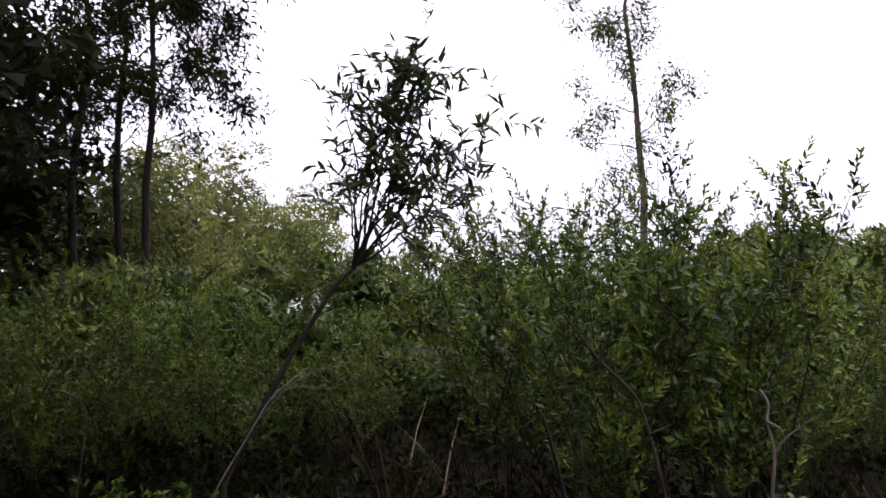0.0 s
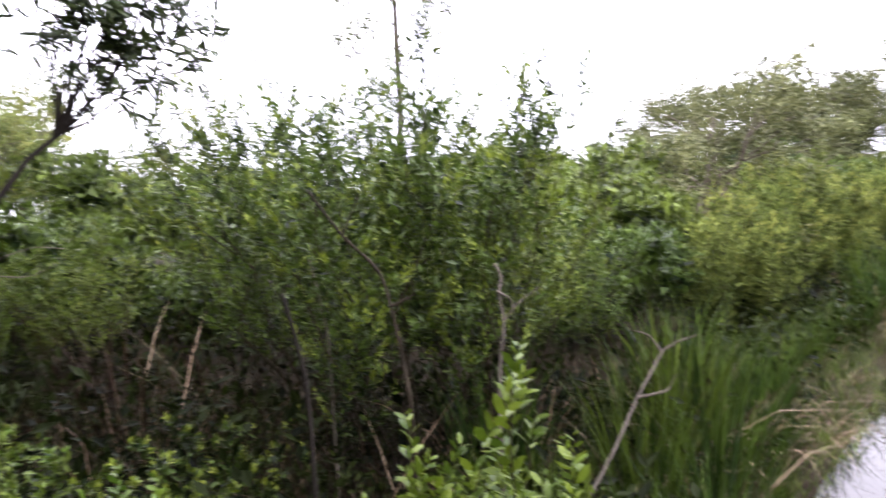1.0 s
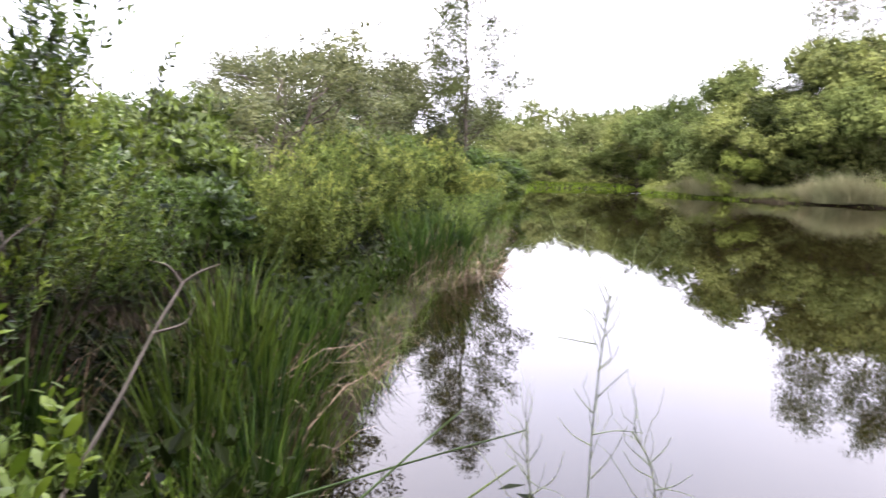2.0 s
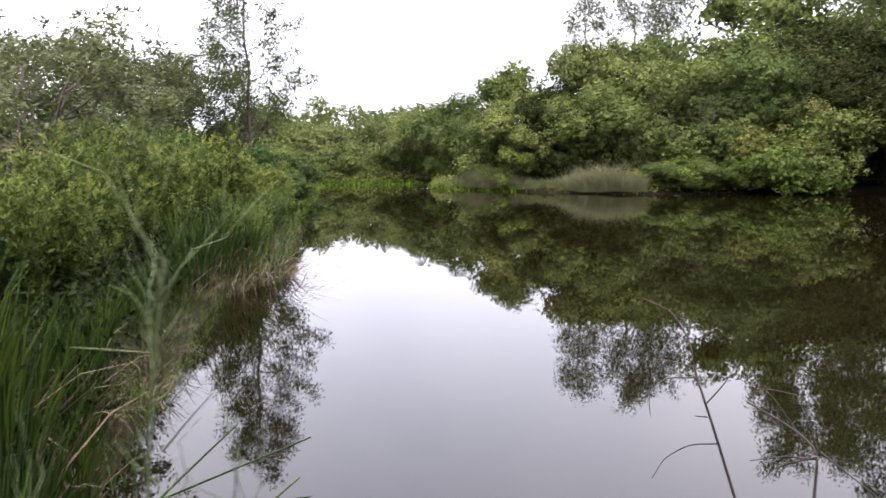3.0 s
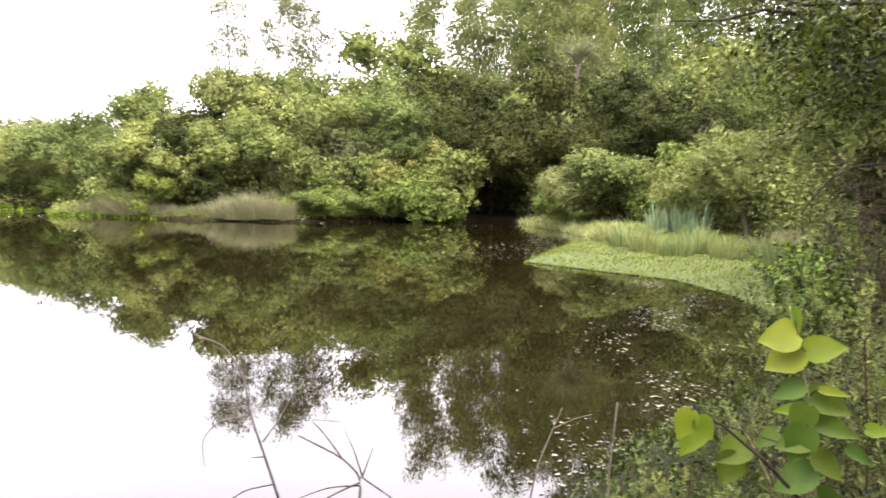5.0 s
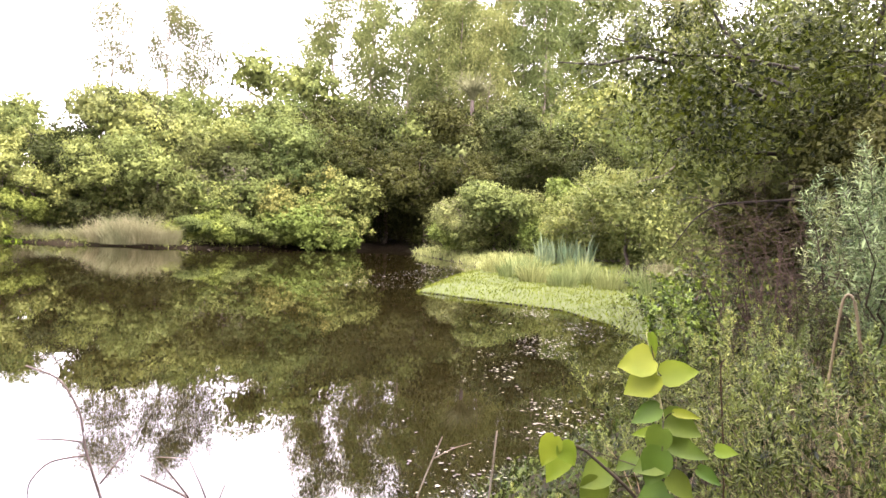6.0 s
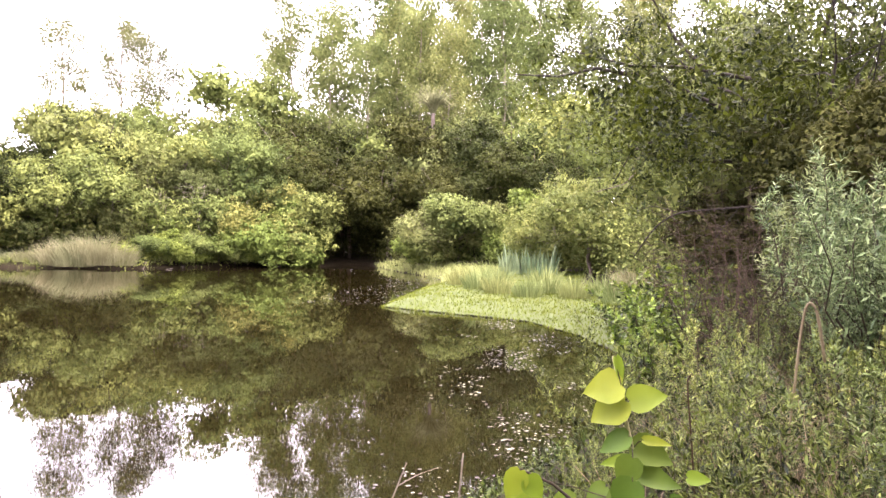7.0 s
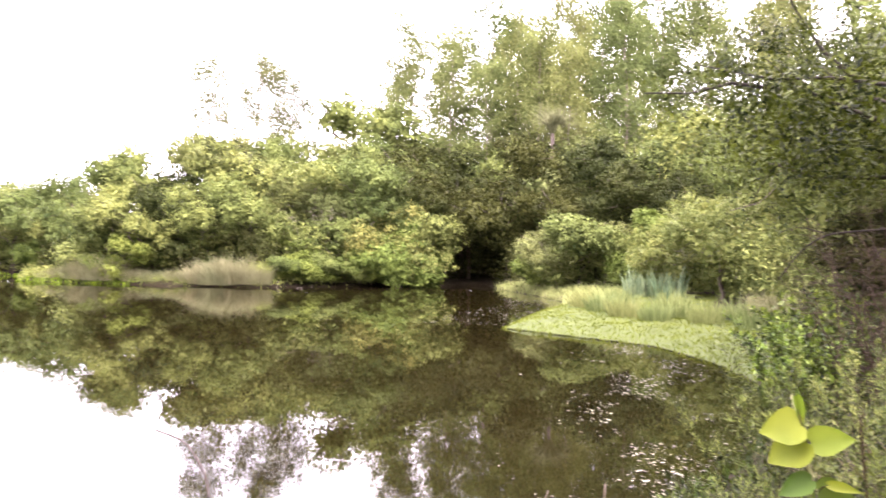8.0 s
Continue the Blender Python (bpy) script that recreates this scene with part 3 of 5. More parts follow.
F = broadleaf_tree(16, 9.0, 4.4, LEAF_TREE, "distant round-crowned green tree", boughs=20, tufts=18, per=24, leaf=0.27, fill=40, group="distant trees")
G = broadleaf_tree(17, 8.0, 4.2, LEAF_SAGE, "distant spreading green tree", boughs=20, tufts=18, per=24, leaf=0.27, fill=40, group="distant trees")
# base tree, bearing, distance from the camera's place, height of the top; fitted to its view
CANOPY_BACK = [
    (A, 39.6, 66, 8.0), (B, 37.2, 60, 8.3), (A, 34.8, 56, 8.5), (B, 32.6, 53, 8.6), (A, 30.4, 53, 9.9), (C, 27.8, 52, 10.2), (D, 25.8, 53, 10.6), (B, 24.2, 52, 10.9), (C, 21.6, 53, 11.0),
    (A, 19.4, 53, 11.2), (C, 17.4, 53, 11.4), (A, 13.9, 61, 16.4), (B, 15.2, 54, 10.6), (A, 11.2, 54, 11.8), (D, 8.4, 53, 11.4), (D, 5.4, 53, 11.0), (D, 1.4, 47, 10.4),
    (D, -1.6, 52, 11.0), (C, -4.4, 48, 11.4), (D, -7.6, 45, 10.0), (A, -11.0, 45, 11.4), (B, -14.4, 42, 10.6), (D, -4.0, 42, 6.8), (D, -9.6, 40, 7.6), (A, -18.0, 42, 11.0),
]
CANOPY_MIDDLE = [
    (B, 36.0, 57, 5.6), (S, 33.6, 50, 5.4), (B, 31.2, 48, 7.0), (D, 28.8, 48, 7.6), (B, 26.8, 47, 6.6), (D, 24.9, 48, 8.2), (B, 23.0, 46.5, 7.4), (C, 20.9, 47, 7.6),
    (B, 18.8, 47, 8.4), (C, 16.6, 47, 6.8), (B, 14.4, 47, 8.6), (A, 12.0, 47.5, 8.6), (D, 9.8, 47.5, 7.4), (D, 7.6, 50, 8.2), (D, 4.8, 50.5, 8.4), (D, 2.6, 52, 7.0),
    (D, 6.2, 54, 9.6), (D, -1.0, 45, 6.6), (D, -6.0, 40, 5.8),
]
CANOPY_EDGE = [
    (K, 38.2, 61, 3.2), (S, 36.0, 58, 3.0), (S, 34.0, 51.5, 3.2), (K, 32.2, 46.6, 3.2), (S, 30.4, 47.6, 2.8), (C, 28.4, 47.6, 3.8), (B, 27.2, 47.6, 4.6), (S, 25.4, 47, 3.0),
    (K, 23.6, 46.6, 3.4), (C, 22.6, 46.4, 4.8), (K, 20.4, 45.4, 3.2), (K, 19.0, 46, 4.4), (K, 17.4, 45, 3.0), (S, 16.0, 46, 4.8), (K, 13.0, 44.2, 3.4), (Y, 11.6, 45, 5.8),
    (K, 10.4, 43.6, 4.4), (S, 9.0, 44.6, 5.0), (K, 8.0, 45.4, 3.0), (C, -2.6, 35.4, 4.2), (S, -4.6, 34.6, 4.4), (C, -6.6, 35.6, 4.0), (K, -1.2, 36.8, 2.8), (Y, -12.6, 30, 4.9),
    (Y, -15.6, 27, 4.4), (K, -10.4, 33, 4.4), (Y, -18.6, 28, 5.4),
]
WATERLINE = [(K, 9.6, 45.6, 2.2), (S, 10.8, 45.4, 2.6), (K, 12.0, 44.6, 2.3), (S, 14.0, 44.0, 2.4), (K, 15.2, 43.8, 2.0), (S, 16.4, 43.4, 2.3), (K, 17.6, 43.2, 1.8), (K, 18.8, 42.6, 2.4),
             (S, 20.0, 42.6, 2.0), (K, 21.4, 43.0, 1.9), (K, 33.8, 48.6, 2.2)]
FAR_PLACES = [
    (F, 57.0, 20.0, 12.0), (F, 55.0, -3.5, 12.0), (F, 52.0, -9.0, 12.5), (F, 58.0, 1.0, 12.0), (G, 46.5, -14.0, 11.0), (F, 57.3, 5.5, 9.0),
    (G, 61.5, 3.9, 10.0), (F, 59.1, 8.6, 9.0), (F, 38.0, -15.0, 11.0), (B, 33.0, -11.0, 7.5), (D, 37.0, -9.0, 6.8), (A, 28.0, -13.0, 9.0),
    (B, 22.0, -12.5, 7.0), (Y, 50.6, 44.5, 4.6), (D, 54.0, 43.0, 7.5), (G, 51.9, 54.8, 6.6), (S, 41.0, 49.0, 3.4), (F, 60.0, 41.0, 9.0),
    (G, 62.0, 52.0, 9.0), (F, 68.3, 59.3, 10.2), (G, 69.0, 86.2, 12.0), (F, 99.3, 113.0, 17.0), (G, 100.7, 97.9, 14.2),
]
FAR_END = [
    (G, 60.0, 66.0, 8.0), (F, 84.0, 76.0, 11.5), (G, 78.0, 92.0, 11.0), (F, 45.0, 58.0, 7.0), (G, 36.0, 52.0, 4.8), (S, 33.5, 43.0, 3.4),
    (G, 54.0, 75.0, 8.4), (F, 86.0, 110.0, 13.5), (G, 112.0, 92.0, 13.5), (F, 40.0, 72.0, 8.4), (G, 28.0, 60.0, 6.4), (S, 47.0, 49.5, 4.2),
    (G, 53.0, 48.0, 6.4), (F, 57.0, 46.0, 7.6), (G, 46.5, 55.5, 6.4), (F, 51.0, 60.0, 8.0), (G, 57.0, 55.0, 7.6), (F, 64.0, 47.0, 8.8),
    (G, 55.0, 41.5, 7.0), (F, 60.0, 58.0, 8.6), (S, 44.5, 50.5, 3.6), (S, 49.0, 47.0, 3.6), (S, 52.5, 43.0, 3.8), (S, 38.0, 46.0, 3.4),
    (G, 49.0, 53.0, 6.2),
]


def bearing(a, d):
    """A place at a bearing and distance from about where the camera stands."""
    return 0.5 + d * math.cos(radians(a)), 0.1 + d * math.sin(radians(a))


WOOD = [(kind, *bearing(a, d), h) for kind, a, d, h in CANOPY_BACK + CANOPY_MIDDLE + CANOPY_EDGE + WATERLINE] + FAR_PLACES + FAR_END
used = set()
SIZE = {k: max(v.co.z for o in k.children for v in o.data.vertices) * 0.97 for k in (A, B, C, D, S, K, Y, F, G)}
rng0 = np.random.default_rng(5)
for kind, x, y, h in WOOD:
    turn, size = rng0.uniform(0, 360), (h - floor_at(x, y)) / SIZE[kind]
    wide = max(size, 0.62)
    ob = kind if kind not in used else copy_thing(kind, Matrix.Identity(4))
    used.add(kind)
    ob.matrix_basis = pose(x, y, floor_at(x, y) - 0.05, 0, 0, turn) @ Matrix.Diagonal((wide, wide, size, 1))

E1 = slender_tree(21, 25.0, LEAF_EUC, "tall slender pale-trunked eucalyptus in the stand behind the woods", clumps=64, per=125, leaf=0.42, spread=0.19, start=0.22, clump=0.062, group="eucalyptus stand")
E2 = slender_tree(22, 25.0, LEAF_EUC, "tall slender eucalyptus with light olive foliage in the stand", clumps=64, per=125, leaf=0.42, spread=0.17, start=0.22, clump=0.06, group="eucalyptus stand")
for i, (kind, x, y, h) in enumerate([(E1, 61.7, 10, 24), (E2, 64.4, 4.1, 26), (E2, 60, 6.9, 21), (E1, 66.5, -0.2, 23.5), (E2, 62.3, -3.7, 27), (E1, 66, -7.7, 27),
                                     (E2, 61.4, -11.1, 25.5), (E1, 58.5, -14.7, 25), (E2, 60.7, -20.9, 24.5), (E1, 63.0, 1.4, 24), (E2, 57.0, -8.0, 23),
                                     (E2, 54.0, -19.0, 24), (E1, 50.0, -24.0, 24), 
                                     (E1, 56.0, -3.0, 19), (E2, 57.5, 3.0, 18), (E1, 65.0, -17.0, 26), (E2, 48.0, -17.0, 20), (E1, 69.0, 7.0, 25), (E2, 70.0, 2.0, 26.5), (E1, 70.0, -4.5, 26),
                                     (E2, 68.0, -10.5, 27.5), (E1, 72.0, -14.0, 27), (E2, 62.0, 12.6, 20), (E1, 58.5, -1.0, 21)]):
    ob = kind if i in (0, 1) else copy_thing(kind, Matrix.Identity(4))
    ob.matrix_basis = pose(x, y, floor_at(x, y) - 0.05, 0, 0, 67 * i) @ Matrix.Diagonal((h / 25, h / 25, h / 25, 1))
P1 = slender_tree(23, 17.0, LEAF_SAGE, "thin sparse eucalyptus rising above the woods", clumps=60, per=130, leaf=0.26, spread=0.2, start=0.38, clump=0.07, group="sparse eucalyptus")
at_ground(P1, *bearing(26.4, 60), 20, 1.06)
again(P1, *bearing(22.3, 58), 140, 1.06)
again(P1, *bearing(20.0, 61), 250, 1.05)

# ---- the tall tree on the near shore beyond the bushes, and trees behind ----
PT = slender_tree(24, 14.0, LEAF_SAGE, "tall open-crowned tree rising behind the shore bushes", clumps=80, per=170, leaf=0.22, spread=0.31, start=0.2, bark=BARK,
                  name="open_crowned_tree", clump=0.062, trunk=0.011)
at_ground(PT, 16.6, 22.3, 170, 0.7)
T1 = slender_tree(25, 24.0, LEAF_SAGE, "tall bare-trunked eucalyptus with sparse foliage", clumps=34, per=200, leaf=0.28, spread=0.15, start=0.27, bark=BARK, trunk=0.0088, clump=0.045, lean=0.003)
at_ground(T1, -1.9, 30.9, 200)
L1 = slender_tree(26, 18.0, LEAF_DARK, "dark tall eucalyptus with dense hanging foliage", clumps=52, per=300, leaf=0.2, spread=0.24, start=0.3, bark=BARK_DARK, trunk=0.0058, clump=0.042, lean=0.002, group="dark trees behind the bushes")
at_ground(L1, -11.77, 10.09, 180)
again(L1, -12.31, 11.72, 120, 1.05)
again(L1, -11.19, 11.43, 230, 1.0)
DT = broadleaf_tree(27, 12.0, 3.6, LEAF_DEEP, "dense tree behind the bushes, backlit shade in its leaf colour", boughs=34, tufts=22, per=44, leaf=0.15, low=0.02, bark=BARK_DARK, group="dark trees behind the bushes")
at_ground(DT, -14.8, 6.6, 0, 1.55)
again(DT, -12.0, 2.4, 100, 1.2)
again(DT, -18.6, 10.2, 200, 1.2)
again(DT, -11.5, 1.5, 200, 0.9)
LEAF_PALE = leaf_material("pale_olive_leaves", (0.045, 0.06, 0.014), (0.185, 0.215, 0.055), rough=0.6, vary=0.2, gloss=0.1)
LO = broadleaf_tree(28, 8.0, 3.4, LEAF_PALE, "light olive small-leaved tree behind the bushes", boughs=26, tufts=20, per=34, leaf=0.15, ratio=0.45, fill=30, ragged=0.5, group="light trees behind the bushes", low=0.1)
SIZE[LO] = 7.8
for k, (x, y, h) in enumerate([(-15.9, 25.4, 8.6), (-16.2, 20.4, 9.6), (-13.5, 14.7, 6.0), (-20, 22, 9.0), (-13.0, 19.0, 5.4), (-19, 30, 8.0), (-17.5, 17.0, 7.5),
                               (4.2, 45, 6.2), (1.4, 45.2, 5.0), (8, 46, 5.0), (-6, 44, 4.5), (13, 46, 5.2), (19, 44, 5.0), (24, 46, 5.5), (-18, 40, 7), (-26, 30, 10), (-22, 14, 10), (-19, 10, 8), (-17, 14, 7.5), (-20, 6, 9)]):
    kind = LO if k < 7 else (F, G)[k % 2]
    if k == 0:
        at_ground(LO, x, y, 0, (h - 0.4) / SIZE[LO])
    else:
        again(kind, x, y, 73 * k, (h - 0.4) / SIZE[kind])

for k, (kind, x, y, h) in enumerate([(B, 13.0, -14.0, 7.0), (F, 18.0, -16.0, 8.0), (F, 5.0, -14.0, 8.0), (G, 24.0, -16.0, 8.0),
                                       (F, -2.0, -12.0, 8.0), (G, -9.0, -8.0, 8.0), (F, -14.0, -2.0, 9.0)]):
    again(kind, x, y, 59 * k, (h - 0.4) / SIZE[kind])

# unseen trees added behind the camera; their crowns block light and darken the bank
V = broadleaf_tree(18, 13.0, 5.5, LEAF_DARK, "tall unseen tree added behind the camera to shade the bank", boughs=20, tufts=20, per=14, leaf=0.5, low=0.3, group="trees behind the path")
at_ground(V, -3.4, -3.2, 0)
for k, (x, y, sz) in enumerate([(-6.8, -0.8, 1.0), (-8.0, -6.5, 1.05), (-3.0, -10.0, 1.1)]):
    again(V, x, y, 71 * k, sz)

# ---- near shore: bushes on the strip of land along the pond ----
SA = shrub(31, 2.2, 1.0, LEAF_SHRUB, "leafy green shrub with upright twigs on the bank", group="bank shrubs", thick=0.005, leaf=0.045, width=0.38, per=28, shape="diamond", twigs=26, lowest=0.3, inner=1000, tips=LEAF_TIP, upright=1.1)
SB = shrub(32, 2.0, 1.1, LEAF_SHRUB, "dense green shrub with narrow leaves on the bank", stems=11, thick=0.005, leaf=0.047, width=0.34, twigs=24, per=27, shape="diamond", group="bank shrubs", lowest=0.3, inner=1000, tips=LEAF_TIP, upright=1.1)
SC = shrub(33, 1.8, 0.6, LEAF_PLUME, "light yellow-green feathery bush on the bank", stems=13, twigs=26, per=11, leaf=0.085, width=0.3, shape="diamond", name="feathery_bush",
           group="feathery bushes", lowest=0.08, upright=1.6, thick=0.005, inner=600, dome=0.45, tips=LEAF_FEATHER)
SG = shrub(34, 2.4, 0.85, LEAF_SILVER, "grey-green willow shrub with narrow silvery leaves", stems=16, twigs=24, per=22, leaf=0.078, width=0.17, upright=1.5, group="willow shrubs", lowest=0.2, inner=600)
SD = broadleaf_tree(35, 3.0, 1.4, LEAF_GREY, "dark grey-green bushy tree on the bank", boughs=26, tufts=22, per=46, leaf=0.062, name="bushy_tree", group="bushy trees on the bank",
                    ratio=0.42, fill=70, inner=1.0, ragged=0.8, tuft=0.12, bough=(0.18, 0.34))
SE = broadleaf_tree(40, 2.3, 1.25, LEAF_SHRUB, "leafy green bush further along the bank", boughs=22, tufts=15, per=26, leaf=0.1, name="leafy_bush", group="bank shrubs",
                    ratio=0.42, bark=STEM, girth=0.3, droop=-0.7, tuft=0.12, fill=50, bough=(0.2, 0.36), ragged=0.4)
for kind in (SA, SB, SC, SG, SD, SE):
    SIZE[kind] = max(v.co.z for o in kind.children for v in o.data.vertices) * 0.94
PLACES_FIRST = [
    (SE, 2.7, 10.2, 2.9),
    (SE, 1.6, 7.1, 1.95), (SB, 0.9, 5.7, 1.75), (SA, -0.2, 3.7, 2.85),
    (SB, -0.45, 4.3, 2.7), (SA, 0.15, 4.5, 2.8), (SA, -0.85, 4.8, 2.9), (SB, 0.2, 5.4, 2.6), (SA, 0.9, 6.2, 1.8), (SB, -1.95, 6.8, 3.2),
    (SA, -4.5, 3.95, 2.7), (SB, -4.7, 5.2, 2.5), (SA, -3.6, 4.6, 2.3), (SB, -5.4, 3.0, 2.7), (SA, -3.0, 5.6, 2.1), (SE, -6.0, 5.0, 2.8),
    (SE, -4.2, 6.4, 2.5), (SE, -2.6, 8.4, 2.4), (SE, -4.5, 9.5, 2.6), (SE, -7.0, 7.0, 3.0),
]
PLACES_SECOND = [
    (SE, 0.2, 8.0, 2.0), (SE, -1.0, 10.0, 2.6), (SE, 1.5, 11.5, 2.3), (SE, 13.4, 17.4, 1.9), (SE, 15.5, 19.8, 2.0), (SE, 18.0, 22.6, 2.2),
    (SE, 20.8, 25.8, 2.2), (SE, 24.0, 29.2, 2.3), (SE, 27.5, 33.0, 2.4), (SE, 31.0, 37.0, 2.4), (SE, 34.5, 41.0, 2.6), (SE, 12.5, 17.5, 2.2),
    (SE, 14.5, 20.0, 2.5), (SE, 17.0, 23.0, 2.4), (SE, 20.0, 26.5, 2.6), (SE, 10.0, 17.0, 2.7), (SE, 23.5, 30.0, 2.7), (SE, 27.0, 34.0, 2.8),
    (SE, 30.5, 38.0, 2.8), (SE, 7.0, 16.0, 3.2), (SE, 4.5, 15.0, 3.2), (SE, 13.0, 22.0, 3.2), (SE, 17.0, 28.0, 3.6), (SE, -6.0, 11.0, 3.2),
    (SE, -8.0, 10.0, 3.4), (SE, -3.0, 13.0, 3.0), (SE, 1.0, 15.0, 3.2), (SE, 8.0, 20.0, 3.6),
]
PLACES_THIRD = [
    (SE, -6.0, 16.0, 3.4), (SE, 4.0, 20.0, 3.6), (SE, -1.0, 19.0, 3.4), (SB, 7.0, 9.6, 1.2),
    (SB, 8.6, 11.5, 1.3), (SB, 10.6, 13.6, 1.2), (SB, 12.0, 15.2, 1.3), (SE, 13.6, 17.2, 1.5), (SE, 16.2, 19.9, 1.7), (SE, 19.0, 23.2, 1.5),
    (SE, 21.4, 25.4, 1.9), (SE, 25.0, 29.4, 1.6), (SE, 29.0, 33.8, 2.0),
]
# feathery bushes and bushy trees: bearing, distance, height of the top
FEATHERY = [(70.2, 8.4, 2.2), (68.0, 9.2, 2.3), (72.4, 7.6, 1.9), (66.0, 11.5, 2.5), (64.2, 13.2, 2.75), (62.4, 14.2, 2.2), (60.6, 15.4, 2.3), (58.8, 16.8, 2.65), (57.0, 17.6, 2.85),
            (55.4, 18.4, 2.3), (53.8, 19.2, 1.9), (52.4, 20.2, 1.9), (66.8, 9.8, 1.7), (63.4, 11.8, 1.6), (60.0, 13.4, 1.4), (57.4, 14.8, 1.5),
            (69.2, 8.0, 1.75), (67.2, 10.6, 2.35), (65.0, 12.4, 2.3), (61.6, 14.8, 2.5), (59.6, 16.2, 2.2), (56.2, 18.0, 2.5), (54.6, 17.4, 1.6)]
BUSHY = [(72.0, 11.4, 3.9), (68.8, 16.0, 4.5), (66.4, 24.0, 5.7), (64.2, 28.0, 6.2), (62.2, 30.0, 6.4), (60.0, 32.0, 6.5), (58.0, 33.0, 6.0)]
PLACES = [(kind, x, y, top, 1.0) for kind, x, y, top in PLACES_FIRST + PLACES_SECOND + PLACES_THIRD]
PLACES += [(SC, *bearing(a, d), top, 1.0) for a, d, top in FEATHERY] + [(SD, *bearing(a, d), top, 1.15) for a, d, top in BUSHY]
for k, (kind, x, y, top, far) in enumerate(PLACES):
    ob = kind if kind not in used else copy_thing(kind, Matrix.Identity(4))
    used.add(kind)
    size = (top - floor_at(x, y)) / SIZE[kind]
    ob.matrix_basis = pose(x, y, floor_at(x, y) - 0.03, 0, 0, 97 * k % 360) @ Matrix.Diagonal((size * far, size * far, size, 1))

# ---- near right: overhanging tree, willow, dead twigs ----
at_ground(SG, 4.95, -3.1, 0, 0.92)
used.add(SG)
again(SG, 5.8, -3.5, 120, 1.0)
again(SG, 4.6, -3.7, 220, 0.9)
LEAF_OVER = leaf_material("overhanging_tree_leaves", (0.003, 0.007, 0.001), (0.052, 0.075, 0.007), tone_size=1.3, vary=0.1, rough=0.5, gloss=0.1)
RT = broadleaf_tree(36, 6.6, 3.0, LEAF_OVER, "overhanging tree with dark branches and small olive-green leaves", boughs=70, tufts=36, per=100, leaf=0.068, ratio=0.38, low=0.2, girth=0.09, fill=200, inner=1.2, ragged=0.9, tuft=0.125, bough=(0.2, 0.36),
                    limbs=12, bark=BARK_DARK, name="overhanging_tree")
at_ground(RT, 9.1, -5.35, 30, 1.3)
RB = broadleaf_tree(42, 8.0, 3.3, LEAF_TREE, "small-leaved green tree behind the overhanging one", boughs=28, tufts=22, per=64, leaf=0.09, girth=0.14, limbs=5, ratio=0.5, group="trees behind the bank")
at_ground(RB, 13.0, -8.4, 150, 1.0)
for k, (x, y, sz) in enumerate([(11.4, -7.4, 1.2), (17.0, -11.0, 1.4), (23.4, -10.2, 1.3), (20.5, -12.0, 1.35), (9.6, -9.8, 1.1), (6.0, -9.0, 1.0)]):
    again(RB, x, y, 40 + 77 * k, sz)
GB = shrub(37, 1.2, 0.8, LEAF_SHRUB, "low leafy green bush at the pond edge", stems=10, twigs=12, per=16, leaf=0.07, width=0.45, shape="oval", group="low bushes", lowest=0.1, inner=300, tips=LEAF_TIP)
at_ground(GB, 7.9, -2.75, 0, 0.95)
again(GB, 9.1, -3.1, 80, 1.1)
again(GB, 8.4, -3.3, 20, 1.05)
again(GB, 11.0, -3.9, 160, 1.25)
again(GB, 9.7, -4.1, 250, 1.3)
# Shrunk copies of the dark tree, added as a dark backing behind the brush.
for k, (x, y, sz) in enumerate([(9.2, -5.4, 0.4), (10.8, -5.6, 0.42), (7.7, -5.1, 0.38), (6.6, -4.8, 0.34)]):
    again(D, x, y, 110 * k, sz)
UG = shrub(38, 0.95, 0.55, LEAF_OLIVE, "small wiry undergrowth plant with tiny leaves", stems=12, twigs=14, per=20, leaf=0.038, width=0.28, shape="diamond", upright=1.5,
           group="undergrowth plants", lowest=0.25, name="undergrowth_plant", category="plant", thick=0.003, inner=150, tips=LEAF_SPRAY)
UY = shrub(39, 1.0, 0.5, LEAF_SPRAY, "small green plant with upright sprays of narrow leaves", stems=12, twigs=13, per=22, leaf=0.036, width=0.24, upright=2.2,
           group="undergrowth plants", lowest=0.3, name="undergrowth_plant", category="plant", thick=0.003, inner=120, tips=LEAF_SPRAY)
spots = [(3.9, -1.8), (3.1, -1.85), (3.4, -1.3), (4.4, -1.7), (2.9, -1.3), (4.9, -2.2), (4.2, -2.4), (3.6, -2.5), (2.7, -2.2), (5.4, -2.1), (5.0, -1.4), (4.3, -1.0),
         (3.5, -0.75), (2.8, -0.7), (4.6, -3.0), (3.3, -3.2), (2.2, -1.7), (5.9, -2.9), (6.4, -3.3), (3.0, -0.3)]
for k, (x, y) in enumerate(spots):
    kind = (UG, UY)[k % 2]
    size = random.uniform(0.85, 1.15) * (0.55 if y > -1.1 else 1.0)
    if k < 2:
        at_ground(kind, x, y, 40 * k, size)
    else:
        again(kind, x, y, 51 * k, size)

# ---- dead brush and limbs under the overhanging tree ----
BRUSH = rough_material("brown_dead_twigs", (0.01, 0.0065, 0.0035), (0.042, 0.028, 0.017), 25, (1, 1, 0.2))
DB = shrub(41, 1.9, 1.1, STRAW, "tangle of bare brown twigs under the overhanging tree", stems=16, twigs=34, per=0, name="dead_brush", group="dead brush",
           lowest=0.05, bark=BRUSH, upright=0.25, category="dead shrub", thick=0.0055)
at_ground(DB, 6.2, -3.0, 0, 0.9)
again(DB, 7.0, -3.2, 100, 1.2)
again(DB, 6.2, -3.5, 200, 1.2)
